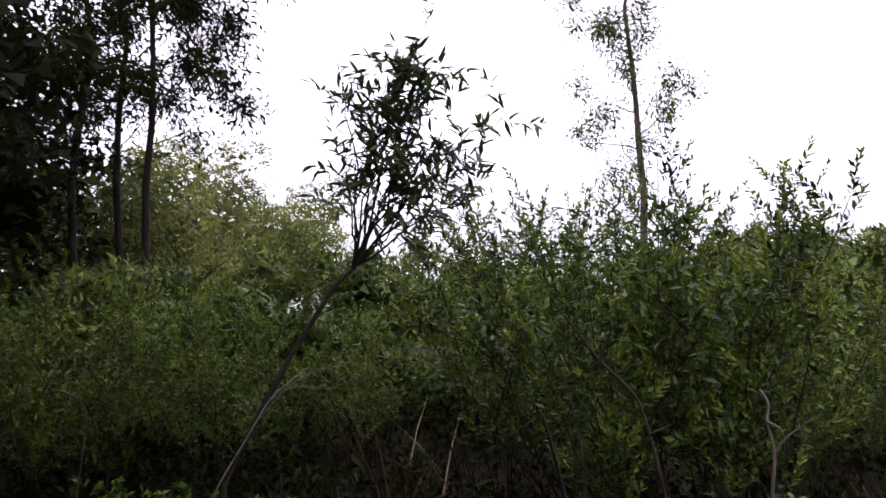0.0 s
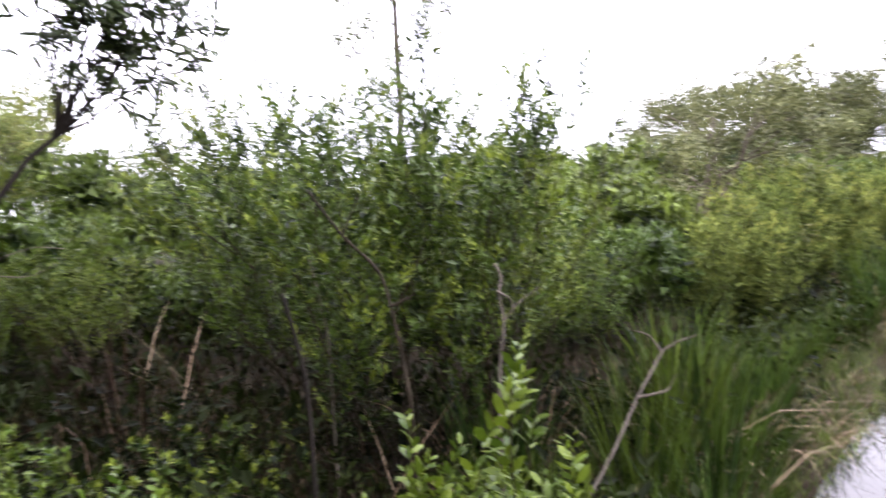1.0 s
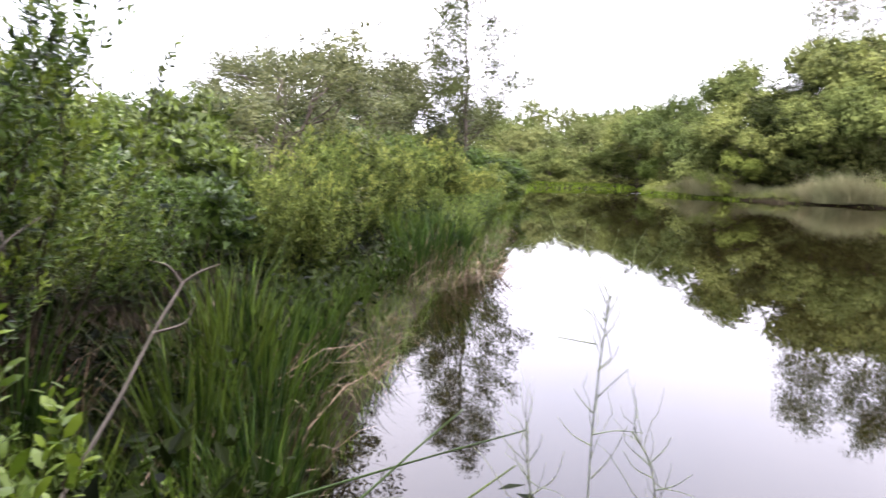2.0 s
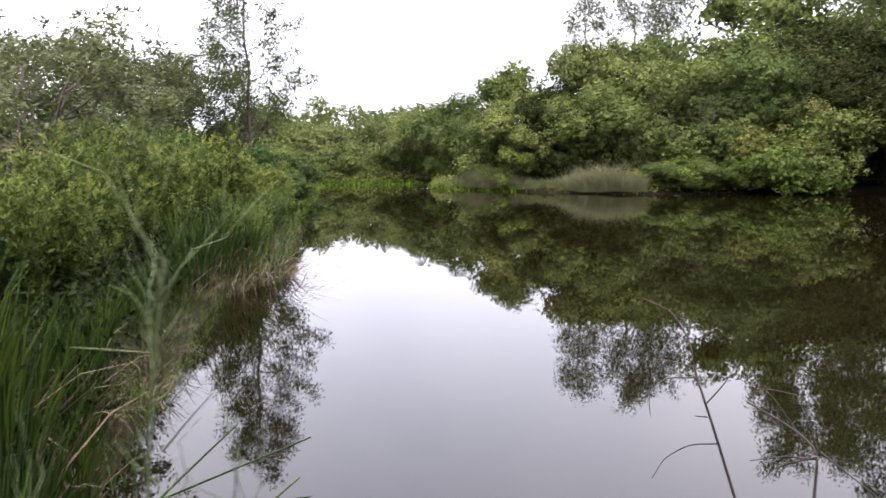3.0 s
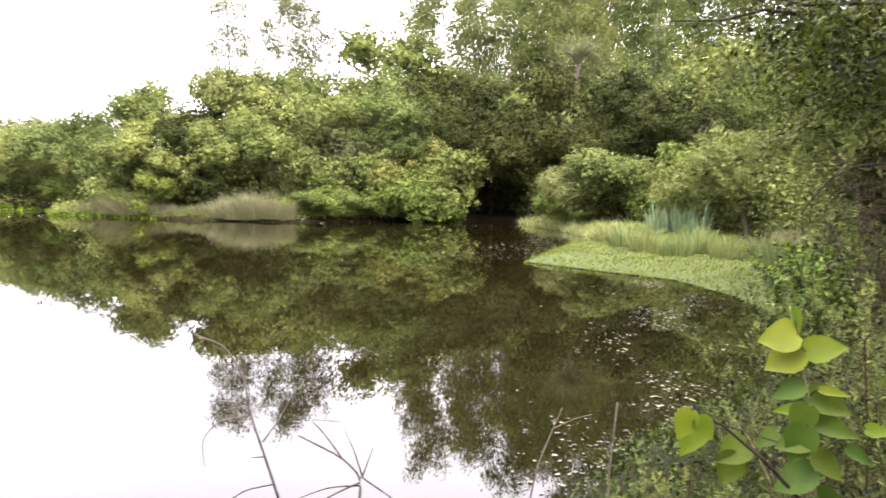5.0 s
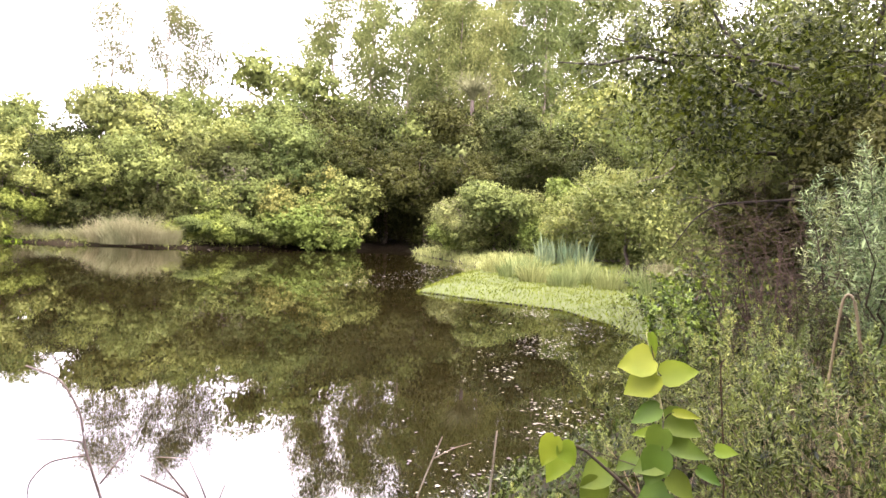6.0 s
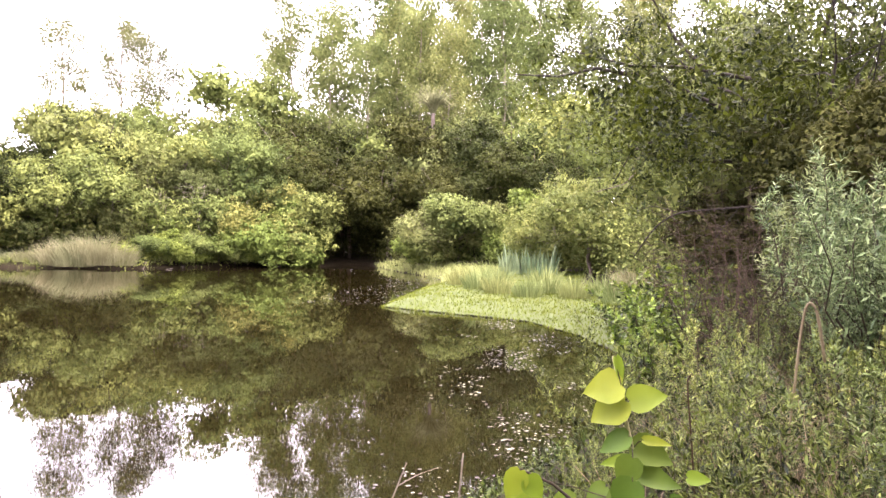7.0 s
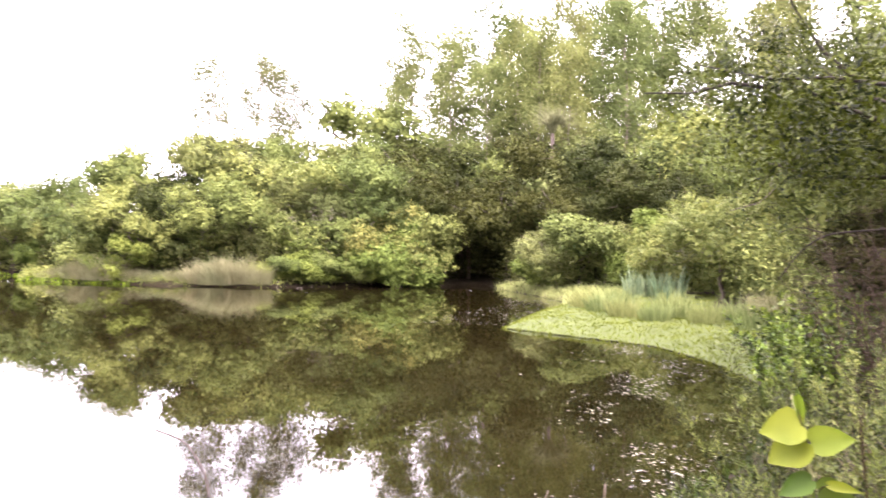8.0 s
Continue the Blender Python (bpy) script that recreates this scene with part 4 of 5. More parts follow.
again(DB, 7.8, -3.7, 300, 1.25)
for k, (kind, x, y, sz) in enumerate([(SE, 8.2, -5.0, 0.75), (SE, 9.3, -5.6, 0.9), (SE, 7.2, -4.9, 0.8), (SE, 10.8, -5.4, 0.8), (SE, 6.2, -4.8, 0.8), (SB, 10.2, -4.2, 0.7)]):
    again(kind, x, y, 83 * k, sz)
stick("low_limb", [(7.055, -4.768, 2.240), (7.623, -4.131, 2.213), (8.024, -3.644, 2.180), (8.383, -3.139, 2.140), (8.586, -2.948, 1.954), (8.774, -2.778, 1.605)], 0.018, 0.006, BARK_DARK,
      "dark leafless limb reaching out over the bank", rooted=False, twigs=[[(8.051, -3.724, 2.182), (8.164, -3.491, 1.826), (8.198, -3.416, 1.497)], [(8.512, -3.191, 2.147), (8.607, -2.948, 2.228), (8.673, -2.763, 2.159)], [(7.692, -4.171, 2.217), (7.853, -3.888, 1.957), (7.901, -3.797, 1.578)]])

# ---- reeds, irises and grass on the grassy spit ----
RC = tussock(51, 900, 1.6, 0.95, REED, "pale feathery reeds standing at the far waterline", "reed_clump", 0.02, 0.8, 0.25, "reeds at the far bank", category="reeds")
at_ground(RC, 38.9, 17.0, 0, 1.2)
for k, (x, y, sz) in enumerate([(38.8, 18.2, 1.25), (39.2, 19.3, 1.1), (38.9, 16.0, 0.95), (40.0, 17.8, 1.3), (39.6, 20.4, 0.75), (39.7, 21.6, 0.6), (39.6, 23.0, 0.6), (39.9, 24.4, 0.8), (40.2, 25.6, 1.1), (40.4, 26.8, 1.25),
                                (40.8, 28.0, 1.15), (41.0, 29.2, 0.85), (41.4, 30.6, 0.6), (41.6, 31.8, 0.5), (41.3, 26.4, 1.3)]):
    again(RC, x, y, 47 * k, sz)
IC = tussock(52, 44, 1.7, 0.5, IRIS, "clump of broad upright blue-green iris blades", "iris_clump", 0.085, 0.3, 0.03, "irises behind the grassy spit", category="iris")
at_ground(IC, 27.1, -4.6, 0, 0.75)
for k, (x, y, sz) in enumerate([(26.4, -3.9, 0.9), (27.9, -5.2, 1.05), (26.8, -5.6, 1.0), (28.4, -4.2, 1.1), (25.8, -4.8, 0.85), (29.0, -5.8, 1.0)]):
    again(IC, x, y, 61 * k, sz * 0.75)
TG = tussock(53, 220, 0.95, 0.45, TUFT, "loose tuft of long pale-green grass on the spit", "grass_tuft", 0.024, 0.6, 0.3, "tufts of grass on the spit", category="grass")
at_ground(TG, 20.3, -2.7, 0)
for k, (x, y, sz) in enumerate([(19.4, -3.4, 0.9), (21.2, -2.2, 1.0), (22.3, -2.9, 1.1), (18.9, -4.6, 0.95), (23.4, -1.8, 0.9), (20.6, -4.2, 1.1), (24.5, -3.0, 1.0), (22.0, -4.4, 1.1),
                                (17.6, -5.4, 0.9), (19.6, -5.6, 1.0), (25.4, -2.1, 0.8)]):
    again(TG, x, y, 83 * k, sz)


def scatter(rng, n, box, low, high, keep=None):
    """Random places on land in a box, at a given distance from the water's edge."""
    x, y = rng.uniform(box[0], box[1], n), rng.uniform(box[2], box[3], n)
    d = shore_distance(x, y)
    ok = (d > low) & (d < high)
    if keep is not None:
        ok &= keep(x, y)
    return np.stack([x[ok], y[ok], ground_z(x[ok], y[ok])], 1)


def grass_carpet(name, label, seed, n, box, low, high, mat, height, width, lean=0.6, droop=0.2, keep=None, sink=0.01):
    rng = np.random.default_rng(seed)
    root = scatter(rng, n, box, low, high, keep) - [0, 0, sink]
    m = len(root)
    g = Geo()
    away = rng.normal(0, lean * 0.5, (m, 3)) * [1, 1, 0]
    blades(g, root, away, height * rng.uniform(0.4, 1.1, m), width * rng.uniform(0.7, 1.3, m), droop * rng.uniform(0, 1.5, m), rng)
    return tagged(part(name, g, mat), label, "grass", kind="stuff")


def leaf_carpet(name, label, seed, n, box, low, high, mat, height, leaf, width=0.45, keep=None, shape="diamond", lumps=0.9):
    """Low tangled leaves covering the ground, higher in patches."""
    rng = np.random.default_rng(seed)
    root = scatter(rng, n, box, low, high, keep)
    m = len(root)
    rise = (0.5 + 0.5 * np.sin(root[:, 0] * lumps * 2.1 + 1.3 * np.sin(root[:, 1] * lumps)) * np.sin(root[:, 1] * lumps * 1.7 + 0.8 * np.sin(root[:, 0] * lumps)))
    top = height * (0.35 + 0.65 * rise)
    u = rng.random(m) ** 0.6
    root[:, 2] += top * u
    g = Geo()
    ln = leaf * rng.uniform(0.6, 1.2, m)
    leaves(g, root, rng.normal(0, 1, (m, 3)) + [0, 0, 0.25], ln, ln * width, rng, shape)
    return tagged(part(name, g, mat), label, "undergrowth", kind="stuff")


def turf():
    """The mown-looking sod under the grass of the spit."""
    n = 240
    gx, gy = np.meshgrid(np.linspace(11, 30, n), np.linspace(-9, 1, n), indexing="ij")
    d = shore_distance(gx, gy)
    v = np.stack([gx, gy, ground_z(gx, gy) + 0.015], -1).reshape(-1, 3)
    good = ((d > -0.05) & (d < 5.5) & (gx + 0.6 * gy > 9.2)).ravel()
    i, j = np.meshgrid(np.arange(n - 1), np.arange(n - 1), indexing="ij")
    q = np.stack([i * n + j, (i + 1) * n + j, (i + 1) * n + j + 1, i * n + j + 1], -1).reshape(-1, 4)
    g = Geo()
    g.add(v, q[good[q].all(1)])
    mat = rough_material("grassy_sod", (0.017, 0.026, 0.004), (0.034, 0.044, 0.008), 25, coarse=0.9, bump=0.6)
    tagged(part("turf", g, mat, smooth=True), "bright green turf of the low spit", "ground", kind="structure")


turf()
grass_carpet("lawn_grass", "bright green short grass on the spit", 61, 36000, (11, 30, -9, 1), -0.35, 5.5, LAWN, 0.11, 0.022, keep=lambda x, y: x + 0.6 * y > 9.2)
grass_carpet("far_bank_grass", "pale green grass strip along the far shore", 62, 26000, (34, 50, 24, 50), -0.4, 3.0, FRESH, 0.25, 0.07)
grass_carpet("cove_bank_grass", "loose green grass on the bank of the cove", 81, 16000, (26, 44, -8, 3), -0.1, 2.2, TUFT, 0.5, 0.035, 0.8, 0.3)
grass_carpet("shore_grass", "fresh green grass on the bank edge", 63, 70000, (0.5, 14, 2.5, 17), -0.16, 1.5, RUSH, 0.28, 0.006, 1.0, 0.35)
grass_carpet("long_shore_grass", "rough green grass along the receding bank", 73, 50000, (12, 40, 14, 46), -0.1, 1.6, RUSH, 0.4, 0.04, 0.9, 0.35, keep=lambda x, y: y > x)
grass_carpet("waterside_weeds", "thin green weeds along the near waterline", 64, 14000, (1.5, 11, -4, 2.6), -0.25, 0.9, RUSH, 0.22, 0.006, 0.8, 0.3)
far_side = lambda x, y: (x > 30) & (y < 45) & (x + 0.2 * y > 33)
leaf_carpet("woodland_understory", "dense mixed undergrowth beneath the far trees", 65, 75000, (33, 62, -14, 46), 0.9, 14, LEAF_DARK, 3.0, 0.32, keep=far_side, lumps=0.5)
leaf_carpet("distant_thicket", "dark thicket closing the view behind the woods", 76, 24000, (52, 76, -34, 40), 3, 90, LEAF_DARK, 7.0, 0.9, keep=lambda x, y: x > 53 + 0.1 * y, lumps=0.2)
leaf_carpet("far_end_thicket", "thicket behind the far end of the pond", 77, 40000, (28, 76, 40, 84), 4, 60, LEAF_TREE, 4.0, 0.45, keep=lambda x, y: y > 58 - 0.35 * (x - 28), lumps=0.25)
# The cove's shade is put into the leaf colour.
leaf_carpet("cove_thicket", "undergrowth round the cove, canopy shade in its dark colour", 78, 26000, (38, 56, -12, 10), 0.15, 9, LEAF_DARK, 2.6, 0.2, lumps=0.5)
leaf_carpet("bank_thicket", "scrub behind the overhanging tree", 79, 40000, (8, 30, -18, -5), 3.0, 20, LEAF_TREE, 3.4, 0.17, keep=lambda x, y: y < -6.4, lumps=0.5)
leaf_carpet("bank_scrub", "leafy scrub overhanging the far waterline", 66, 90000, (34, 52, -4, 36), -0.2, 1.6, LEAF_TREE, 0.7, 0.16, keep=lambda x, y: far_side(x, y) & (y > 6.5), lumps=0.6)
leaf_carpet("far_shore_scrub", "leafy scrub along the far end of the pond", 74, 40000, (28, 58, 30, 58), 0.3, 3.5, LEAF_TREE, 1.1, 0.22, keep=lambda x, y: y > x - 13, lumps=0.6)
leaf_carpet("spit_undergrowth", "dense scrub behind the grassy spit", 67, 60000, (17, 40, -16, -2), 2.6, 13, LEAF_TREE, 1.7, 0.14, keep=lambda x, y: (x > 31) | (y < -7.2), lumps=0.7)
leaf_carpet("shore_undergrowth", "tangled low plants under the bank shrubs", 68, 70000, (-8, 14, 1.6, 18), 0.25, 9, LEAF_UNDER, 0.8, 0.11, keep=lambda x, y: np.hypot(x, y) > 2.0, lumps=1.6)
leaf_carpet("near_undergrowth", "small-leaved herbs on the near bank, shade put into their colour", 69, 40000, (-4, 3, 1.0, 5), 0.1, 5, LEAF_UNDER, 0.6, 0.055, keep=lambda x, y: np.hypot(x, y) > 1.3, width=0.36, lumps=2.5)
leaf_carpet("hinterland_scrub", "scrub and low trees behind the bank", 70, 40000, (-30, 34, 12, 62), 2.5, 50, LEAF_TREE, 2.4, 0.27, keep=lambda x, y: (np.hypot(x, y) > 13), lumps=0.35)
leaf_carpet("waterside_herbs", "small leafy herbs on the sloping bank edge", 75, 26000, (1.0, 5.5, -2.2, 3.0), -0.02, 1.6, LEAF_OLIVE, 0.28, 0.045, keep=lambda x, y: np.hypot(x, y) > 1.2, lumps=2.5)
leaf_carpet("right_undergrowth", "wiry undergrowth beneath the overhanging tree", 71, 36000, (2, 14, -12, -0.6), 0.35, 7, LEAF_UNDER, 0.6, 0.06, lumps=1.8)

grass_carpet("dry_stalks", "thin dry brown stalks through the undergrowth", 80, 2600, (2.2, 6.5, -4.5, -1.3), 1.3, 4, STRAW, 0.9, 0.004, 0.9, 0.25)
again(RC, 19.2, -6.4, 20, 0.6)
again(RC, 20.6, -6.9, 120, 0.65)

# ---- floating leaves ----
def floating_leaves(seed, n):
    rng = np.random.default_rng(seed)
    x = rng.uniform(2.1, 4.1, n) ** 2
    y = rng.uniform(-3.4, 0.6, n)
    d = -shore_distance(x, y)
    mid = 0.35 - 0.19 * x
    patch = np.sin(1.7 * x + 2.6 * y) + 0.8 * np.sin(4.3 * y - 1.1 * x + 1) + 0.5 * np.sin(9 * x + 7 * y)
    ok = (d > 0.03) & (rng.random(n) < np.exp(-((y - mid) / 0.75) ** 2)) & (patch + rng.normal(0, 0.45, n) > 0.45)
    x, y = x[ok], y[ok]
    x2, y2 = rng.uniform(19, 32, n // 10), rng.uniform(-2, 3, n // 10)
    d2 = -shore_distance(x2, y2)
    ok2 = (d2 > 0.05) & (d2 < 2.6)
    x, y = np.concatenate([x, x2[ok2]]), np.concatenate([y, y2[ok2]])
    m = len(x)
    r = (0.004 + 0.021 * rng.random(m) ** 2.5) * (0.7 + 0.045 * x)
    turn = rng.uniform(0, 6.28, m)
    long = rng.uniform(0.35, 1.0, m)
    ring = []
    for a in np.arange(6) * np.pi / 3:
        lx, ly = np.cos(a) * r, np.sin(a) * r * long
        ring.append(np.stack([x + lx * np.cos(turn) - ly * np.sin(turn), y + lx * np.sin(turn) + ly * np.cos(turn), 0.004 + rng.uniform(0, 0.006, m)], 1))
    v = np.stack(ring, 1).reshape(-1, 3)
    base = (np.arange(m) * 6)[:, None, None]
    g = Geo()
    g.add(v, (base + np.array([(0, 1, 2, 3), (0, 3, 4, 5)])[None]).reshape(-1, 4))
    return tagged(part("floating_leaves", g, PAD), "small pale floating leaves and debris on dark water", "water plants", kind="stuff")


floating_leaves(72, 20000)

# ---- rushes on the near shore ----
RU = tussock(81, 120, 1.45, 0.22, RUSH, "tall dark green rush clump with dead straw at its foot", "rush_clump", 0.017, 0.38, 0.14, "rushes along the near shore", 34, STRAW)
at_ground(RU, 1.5, 4.2, 0)
for k, (x, y, sz) in enumerate([(1.1, 3.05, 0.8), (0.72, 2.6, 0.75), (1.35, 3.6, 0.85), (1.6, 4.9, 0.95), (2.1, 5.1, 0.6), (0.95, 3.6, 0.9), (1.3, 4.2, 1.0), (0.35, 2.9, 0.75),
                                (0.2, 3.6, 0.85), (1.0, 2.75, 0.7), (0.75, 2.15, 0.5), (4.7, 7.9, 0.75), (5.3, 8.45, 0.95), (5.9, 8.8, 1.0), (6.5, 9.0, 0.95), (5.6, 9.3, 1.0), (6.1, 9.4, 1.0), (6.9, 9.6, 0.85),
                                (8.2, 10.8, 0.7), (1.9, 4.5, 0.7), (2.2, 4.95, 0.7), (2.5, 5.4, 0.62), (2.9, 6.0, 0.58), (3.4, 6.6, 0.58), (4.0, 7.3, 0.62), (1.7, 3.75, 0.42), (1.85, 4.1, 0.42), (2.1, 4.5, 0.4)]):
    again(RU, x, y, 77 * k, sz)
SW = tussock(82, 26, 0.7, 0.18, RUSH, "straw-coloured fallen grass leaning over the water", "dead_grass_clump", 0.008, 0.9, 0.3, "dead grass at the water's edge", 70, STRAW, category="dead grass")
at_ground(SW, 6.5, 8.8, 0)
for k, (x, y, sz) in enumerate([(3.0, 5.45, 0.75), (3.4, 5.95, 0.85), (2.75, 5.1, 0.65), (5.8, 8.35, 1.3), (6.15, 8.5, 1.5), (6.6, 8.65, 1.6), (7.0, 8.85, 1.6), (7.4, 9.4, 1.3), (9.0, 11.3, 1.3), (11.4, 14.0, 1.3), (2.35, 4.8, 0.65), (3.7, 6.5, 0.7), (4.9, 7.9, 0.9)]):
    again(SW, x, y, 77 * k, sz)
RD = tussock(83, 46, 1.35, 0.45, REDSTALK, "reddish-brown dead stalks standing among the bushes", "dead_stalk_clump", 0.01, 0.5, 0.08, "dead stalks among the bushes", 40, STRAW, category="dead stalks")
at_ground(RD, -1.75, 3.9, 0)
for k, (x, y, sz) in enumerate([(-2.3, 4.6, 1.0), (-1.4, 4.6, 1.0), (-1.15, 3.3, 0.8), (-2.7, 3.9, 0.75), (-0.55, 2.9, 0.75), (-0.2, 3.0, 0.7), (0.2, 4.3, 0.9), (1.2, 5.0, 0.85)]):
    again(RD, x, y, 77 * k, sz)

for k, (x, y, sz) in enumerate([(-1.2, 2.5, 0.55), (-0.65, 2.25, 0.5), (-1.9, 2.9, 0.6), (-2.5, 3.2, 0.65), (-0.15, 2.35, 0.55), (-2.9, 2.5, 0.6), (-1.1, 3.1, 0.6), (0.25, 3.1, 0.6), (-3.4, 3.3, 0.7), (0.45, 2.5, 0.5)]):
    again(GB, x, y, 67 * k, sz)

DW = tussock(84, 22, 0.95, 0.3, STRAW, "thin dry straw-coloured stalks among the undergrowth", "dry_weed", 0.005, 0.5, 0.2, "dry weeds among the undergrowth", category="dry weed")
at_ground(DW, 3.3, -1.6, 0)
for k, (x, y, sz) in enumerate([(3.9, -2.1, 1.0), (2.9, -1.7, 0.9), (4.4, -2.0, 1.1), (3.6, -1.1, 0.8), (2.5, -1.9, 0.9), (4.9, -1.8, 0.9), (3.2, -2.3, 1.1), (5.3, -2.5, 1.0), (2.7, -1.1, 0.7)]):
    again(DW, x, y, 61 * k, sz)

# ---- bright young shrub, sticks and stems beside the camera's walk ----
YS = shrub(91, 1.25, 0.32, LEAF_BRIGHT, "young shrub with bright green oval leaves", stems=11, twigs=9, per=13, leaf=0.05, width=0.42, shape="oval",
           name="young_shrub", lowest=0.3, upright=2.6, thick=0.006)
at_ground(YS, 0.05, 1.55, 0, 1.05)
again(YS, -0.85, 1.75, 90, 0.75)
again(YS, -1.5, 2.2, 200, 0.7)
stick("leaning_dead_branch", [(0.216, 1.688, 1.064), (0.273, 1.760, 1.109), (0.402, 1.821, 1.284), (0.483, 1.884, 1.401), (0.571, 1.942, 1.506)], 0.0055, 0.0035, TWIG, "bleached dead branch leaning over the rushes",
      [[(0.571, 1.942, 1.506), (0.610, 1.932, 1.532), (0.655, 1.920, 1.548)], [(0.567, 1.943, 1.502), (0.540, 1.949, 1.550), (0.497, 1.957, 1.563)], [(0.479, 1.859, 1.407), (0.551, 1.844, 1.422), (0.570, 1.839, 1.468)]])
stick("leafless_sapling", [(-0.117, 1.997, 1.371), (-0.136, 2.056, 1.475), (-0.169, 2.113, 1.640), (-0.201, 2.171, 1.747), (-0.316, 2.218, 1.850), (-0.423, 2.261, 2.000)], 0.008, 0.004, STEM, "thin brown leafless stem among the shrubs",
      [[(-0.168, 2.093, 1.644), (-0.094, 2.098, 1.674), (-0.106, 2.097, 1.723)], [(-0.311, 2.178, 1.853), (-0.279, 2.182, 1.923), (-0.248, 2.186, 1.993)]])
stick("crooked_dead_stick", [(0.150, 2.345, 1.273), (0.161, 2.365, 1.404), (0.185, 2.383, 1.538), (0.168, 2.404, 1.631), (0.186, 2.423, 1.682), (0.163, 2.445, 1.724)], 0.008, 0.004, TWIG, "crooked pale dead stick among the shrubs",
      [[(0.186, 2.393, 1.536), (0.227, 2.389, 1.590), (0.303, 2.381, 1.644)], [(0.167, 2.394, 1.633), (0.213, 2.391, 1.607), (0.214, 2.390, 1.537)]])
stick("dark_stalk", [(-0.439, 2.156, 1.298), (-0.446, 2.154, 1.436), (-0.470, 2.149, 1.576), (-0.497, 2.143, 1.692)], 0.009, 0.006, BARK_DARK, "dark upright stalk among the undergrowth")
stick("pale_snapped_stick", [(-0.574, 3.250, 1.367), (-0.607, 3.244, 1.553), (-0.625, 3.240, 1.660), (-0.639, 3.238, 1.727)], 0.007, 0.005, TWIG, "pale snapped stick standing in the undergrowth")
stick("forked_dry_branch", [(-1.568, 1.817, 1.446), (-1.513, 1.990, 1.649), (-1.506, 2.120, 1.768), (-1.445, 2.280, 1.854)], 0.0035, 0.002, TWIG, "dry forked branch under the leaning willow",
      [[(-1.511, 2.054, 1.697), (-1.426, 2.114, 1.809), (-1.289, 2.200, 1.775), (-1.215, 2.242, 1.821)], [(-1.472, 2.143, 1.785), (-1.366, 2.212, 1.849), (-1.292, 2.256, 1.874), (-1.218, 2.297, 1.858)]])
stick("fallen_twig", [(-1.983, 1.682, 1.465), (-2.061, 1.820, 1.775), (-2.234, 1.850, 1.833), (-2.391, 1.894, 1.808), (-2.490, 2.010, 1.839)], 0.0035, 0.002, STEM, "curved dry twig under the bushes",
      [[(-2.105, 1.847, 1.751), (-2.049, 1.908, 1.803), (-2.003, 1.957, 1.837)]])

# the leaning willow sapling
W = thing("willow_sapling", "leaning willow sapling with a dark bent stem and narrow leaves", "sapling")
W.location = (-1.66, 1.95, 0.35)


def willow_sapling():
    rng = np.random.default_rng(95)
    base = np.array(W.location)
    spine = np.array([(-1.647, 2.012, 1.465), (-1.594, 2.132, 1.663), (-1.502, 2.273, 1.923), (-1.394, 2.414, 2.162), (-1.306, 2.533, 2.289)])
    spine = np.concatenate([[[-1.66, 1.95, 0.35]], spine])
    g = Geo()
    tube(g, spine - base, np.linspace(0.015, 0.009, len(spine)), 7)
    part("trunk", g, BARK_DARK, W, smooth=True)
    fork = spine[-1]
    tips = np.array([(-1.345, 2.513, 3.183), (-1.223, 2.574, 3.207), (-1.116, 2.622, 3.229), (-1.008, 2.666, 3.300), (-0.916, 2.699, 3.152), (-0.858, 2.718, 3.121), (-1.290, 2.541, 2.942), (-1.173, 2.598, 3.090), (-0.994, 2.671, 3.004), (-0.874, 2.713, 2.856), (-0.908, 2.702, 2.671), (-0.870, 2.714, 2.532), (-1.299, 2.537, 2.717), (-1.083, 2.636, 2.832), (-0.960, 2.683, 2.774), (-1.164, 2.601, 2.786), (-0.994, 2.671, 2.577), (-1.045, 2.652, 3.135), (-1.035, 2.656, 2.457)])
    c = Geo()
    for i, tip in enumerate(tips):
        tip = tip + rng.normal(0, 0.08, 3) * [1, 1, 0.2]
        root = fork + (tip - fork) * 0.0 - (fork - spine[-2]) * rng.uniform(0, 0.5)
        p = bent_path(rng, root, tip, 9, 0.03, 0.06)
        b = Geo()
        tube(b, p - base, np.linspace(0.006, 0.0015, 9), 4)
        branch = part("branch", b, BARK_DARK, W, smooth=True)
        for k in range(8):
            s = rng.uniform(0.4, 1.0)
            q = np.array([np.interp(s, np.linspace(0, 1, 9), p[:, j]) for j in range(3)])
            e = q + unit(rng.normal(0, 1, 3) * [1, 1, 0.6] + [0.1, 0.1, 0.5]) * rng.uniform(0.08, 0.22)
            tp = bent_path(rng, q, e, 4, 0.05)
            tw = Geo()
            tube(tw, tp - base, np.linspace(0.002, 0.001, 4), 3)
            part("twig", tw, BARK_DARK, branch, smooth=True)
            m = 12
            u = np.linspace(0.1, 1, m)
            pos = np.stack([np.interp(u, np.linspace(0, 1, 4), tp[:, j]) for j in range(3)], 1)
            way = (e - q) / 0.2 + rng.normal(0, 0.8, (m, 3)) + [0, 0, -0.1]
            ln = 0.085 * rng.uniform(0.6, 1.15, m)
            leaves(c, pos - base, way, ln, ln * 0.22, rng, "lance")
    part("foliage", c, LEAF_WILLOW, W)


willow_sapling()

# ---- dead weeds and stems at the water's edge ----
DARKSTEM = rough_material("dark_dead_stems", (0.035, 0.028, 0.022), (0.1, 0.08, 0.065), 30, (1, 1, 0.2))
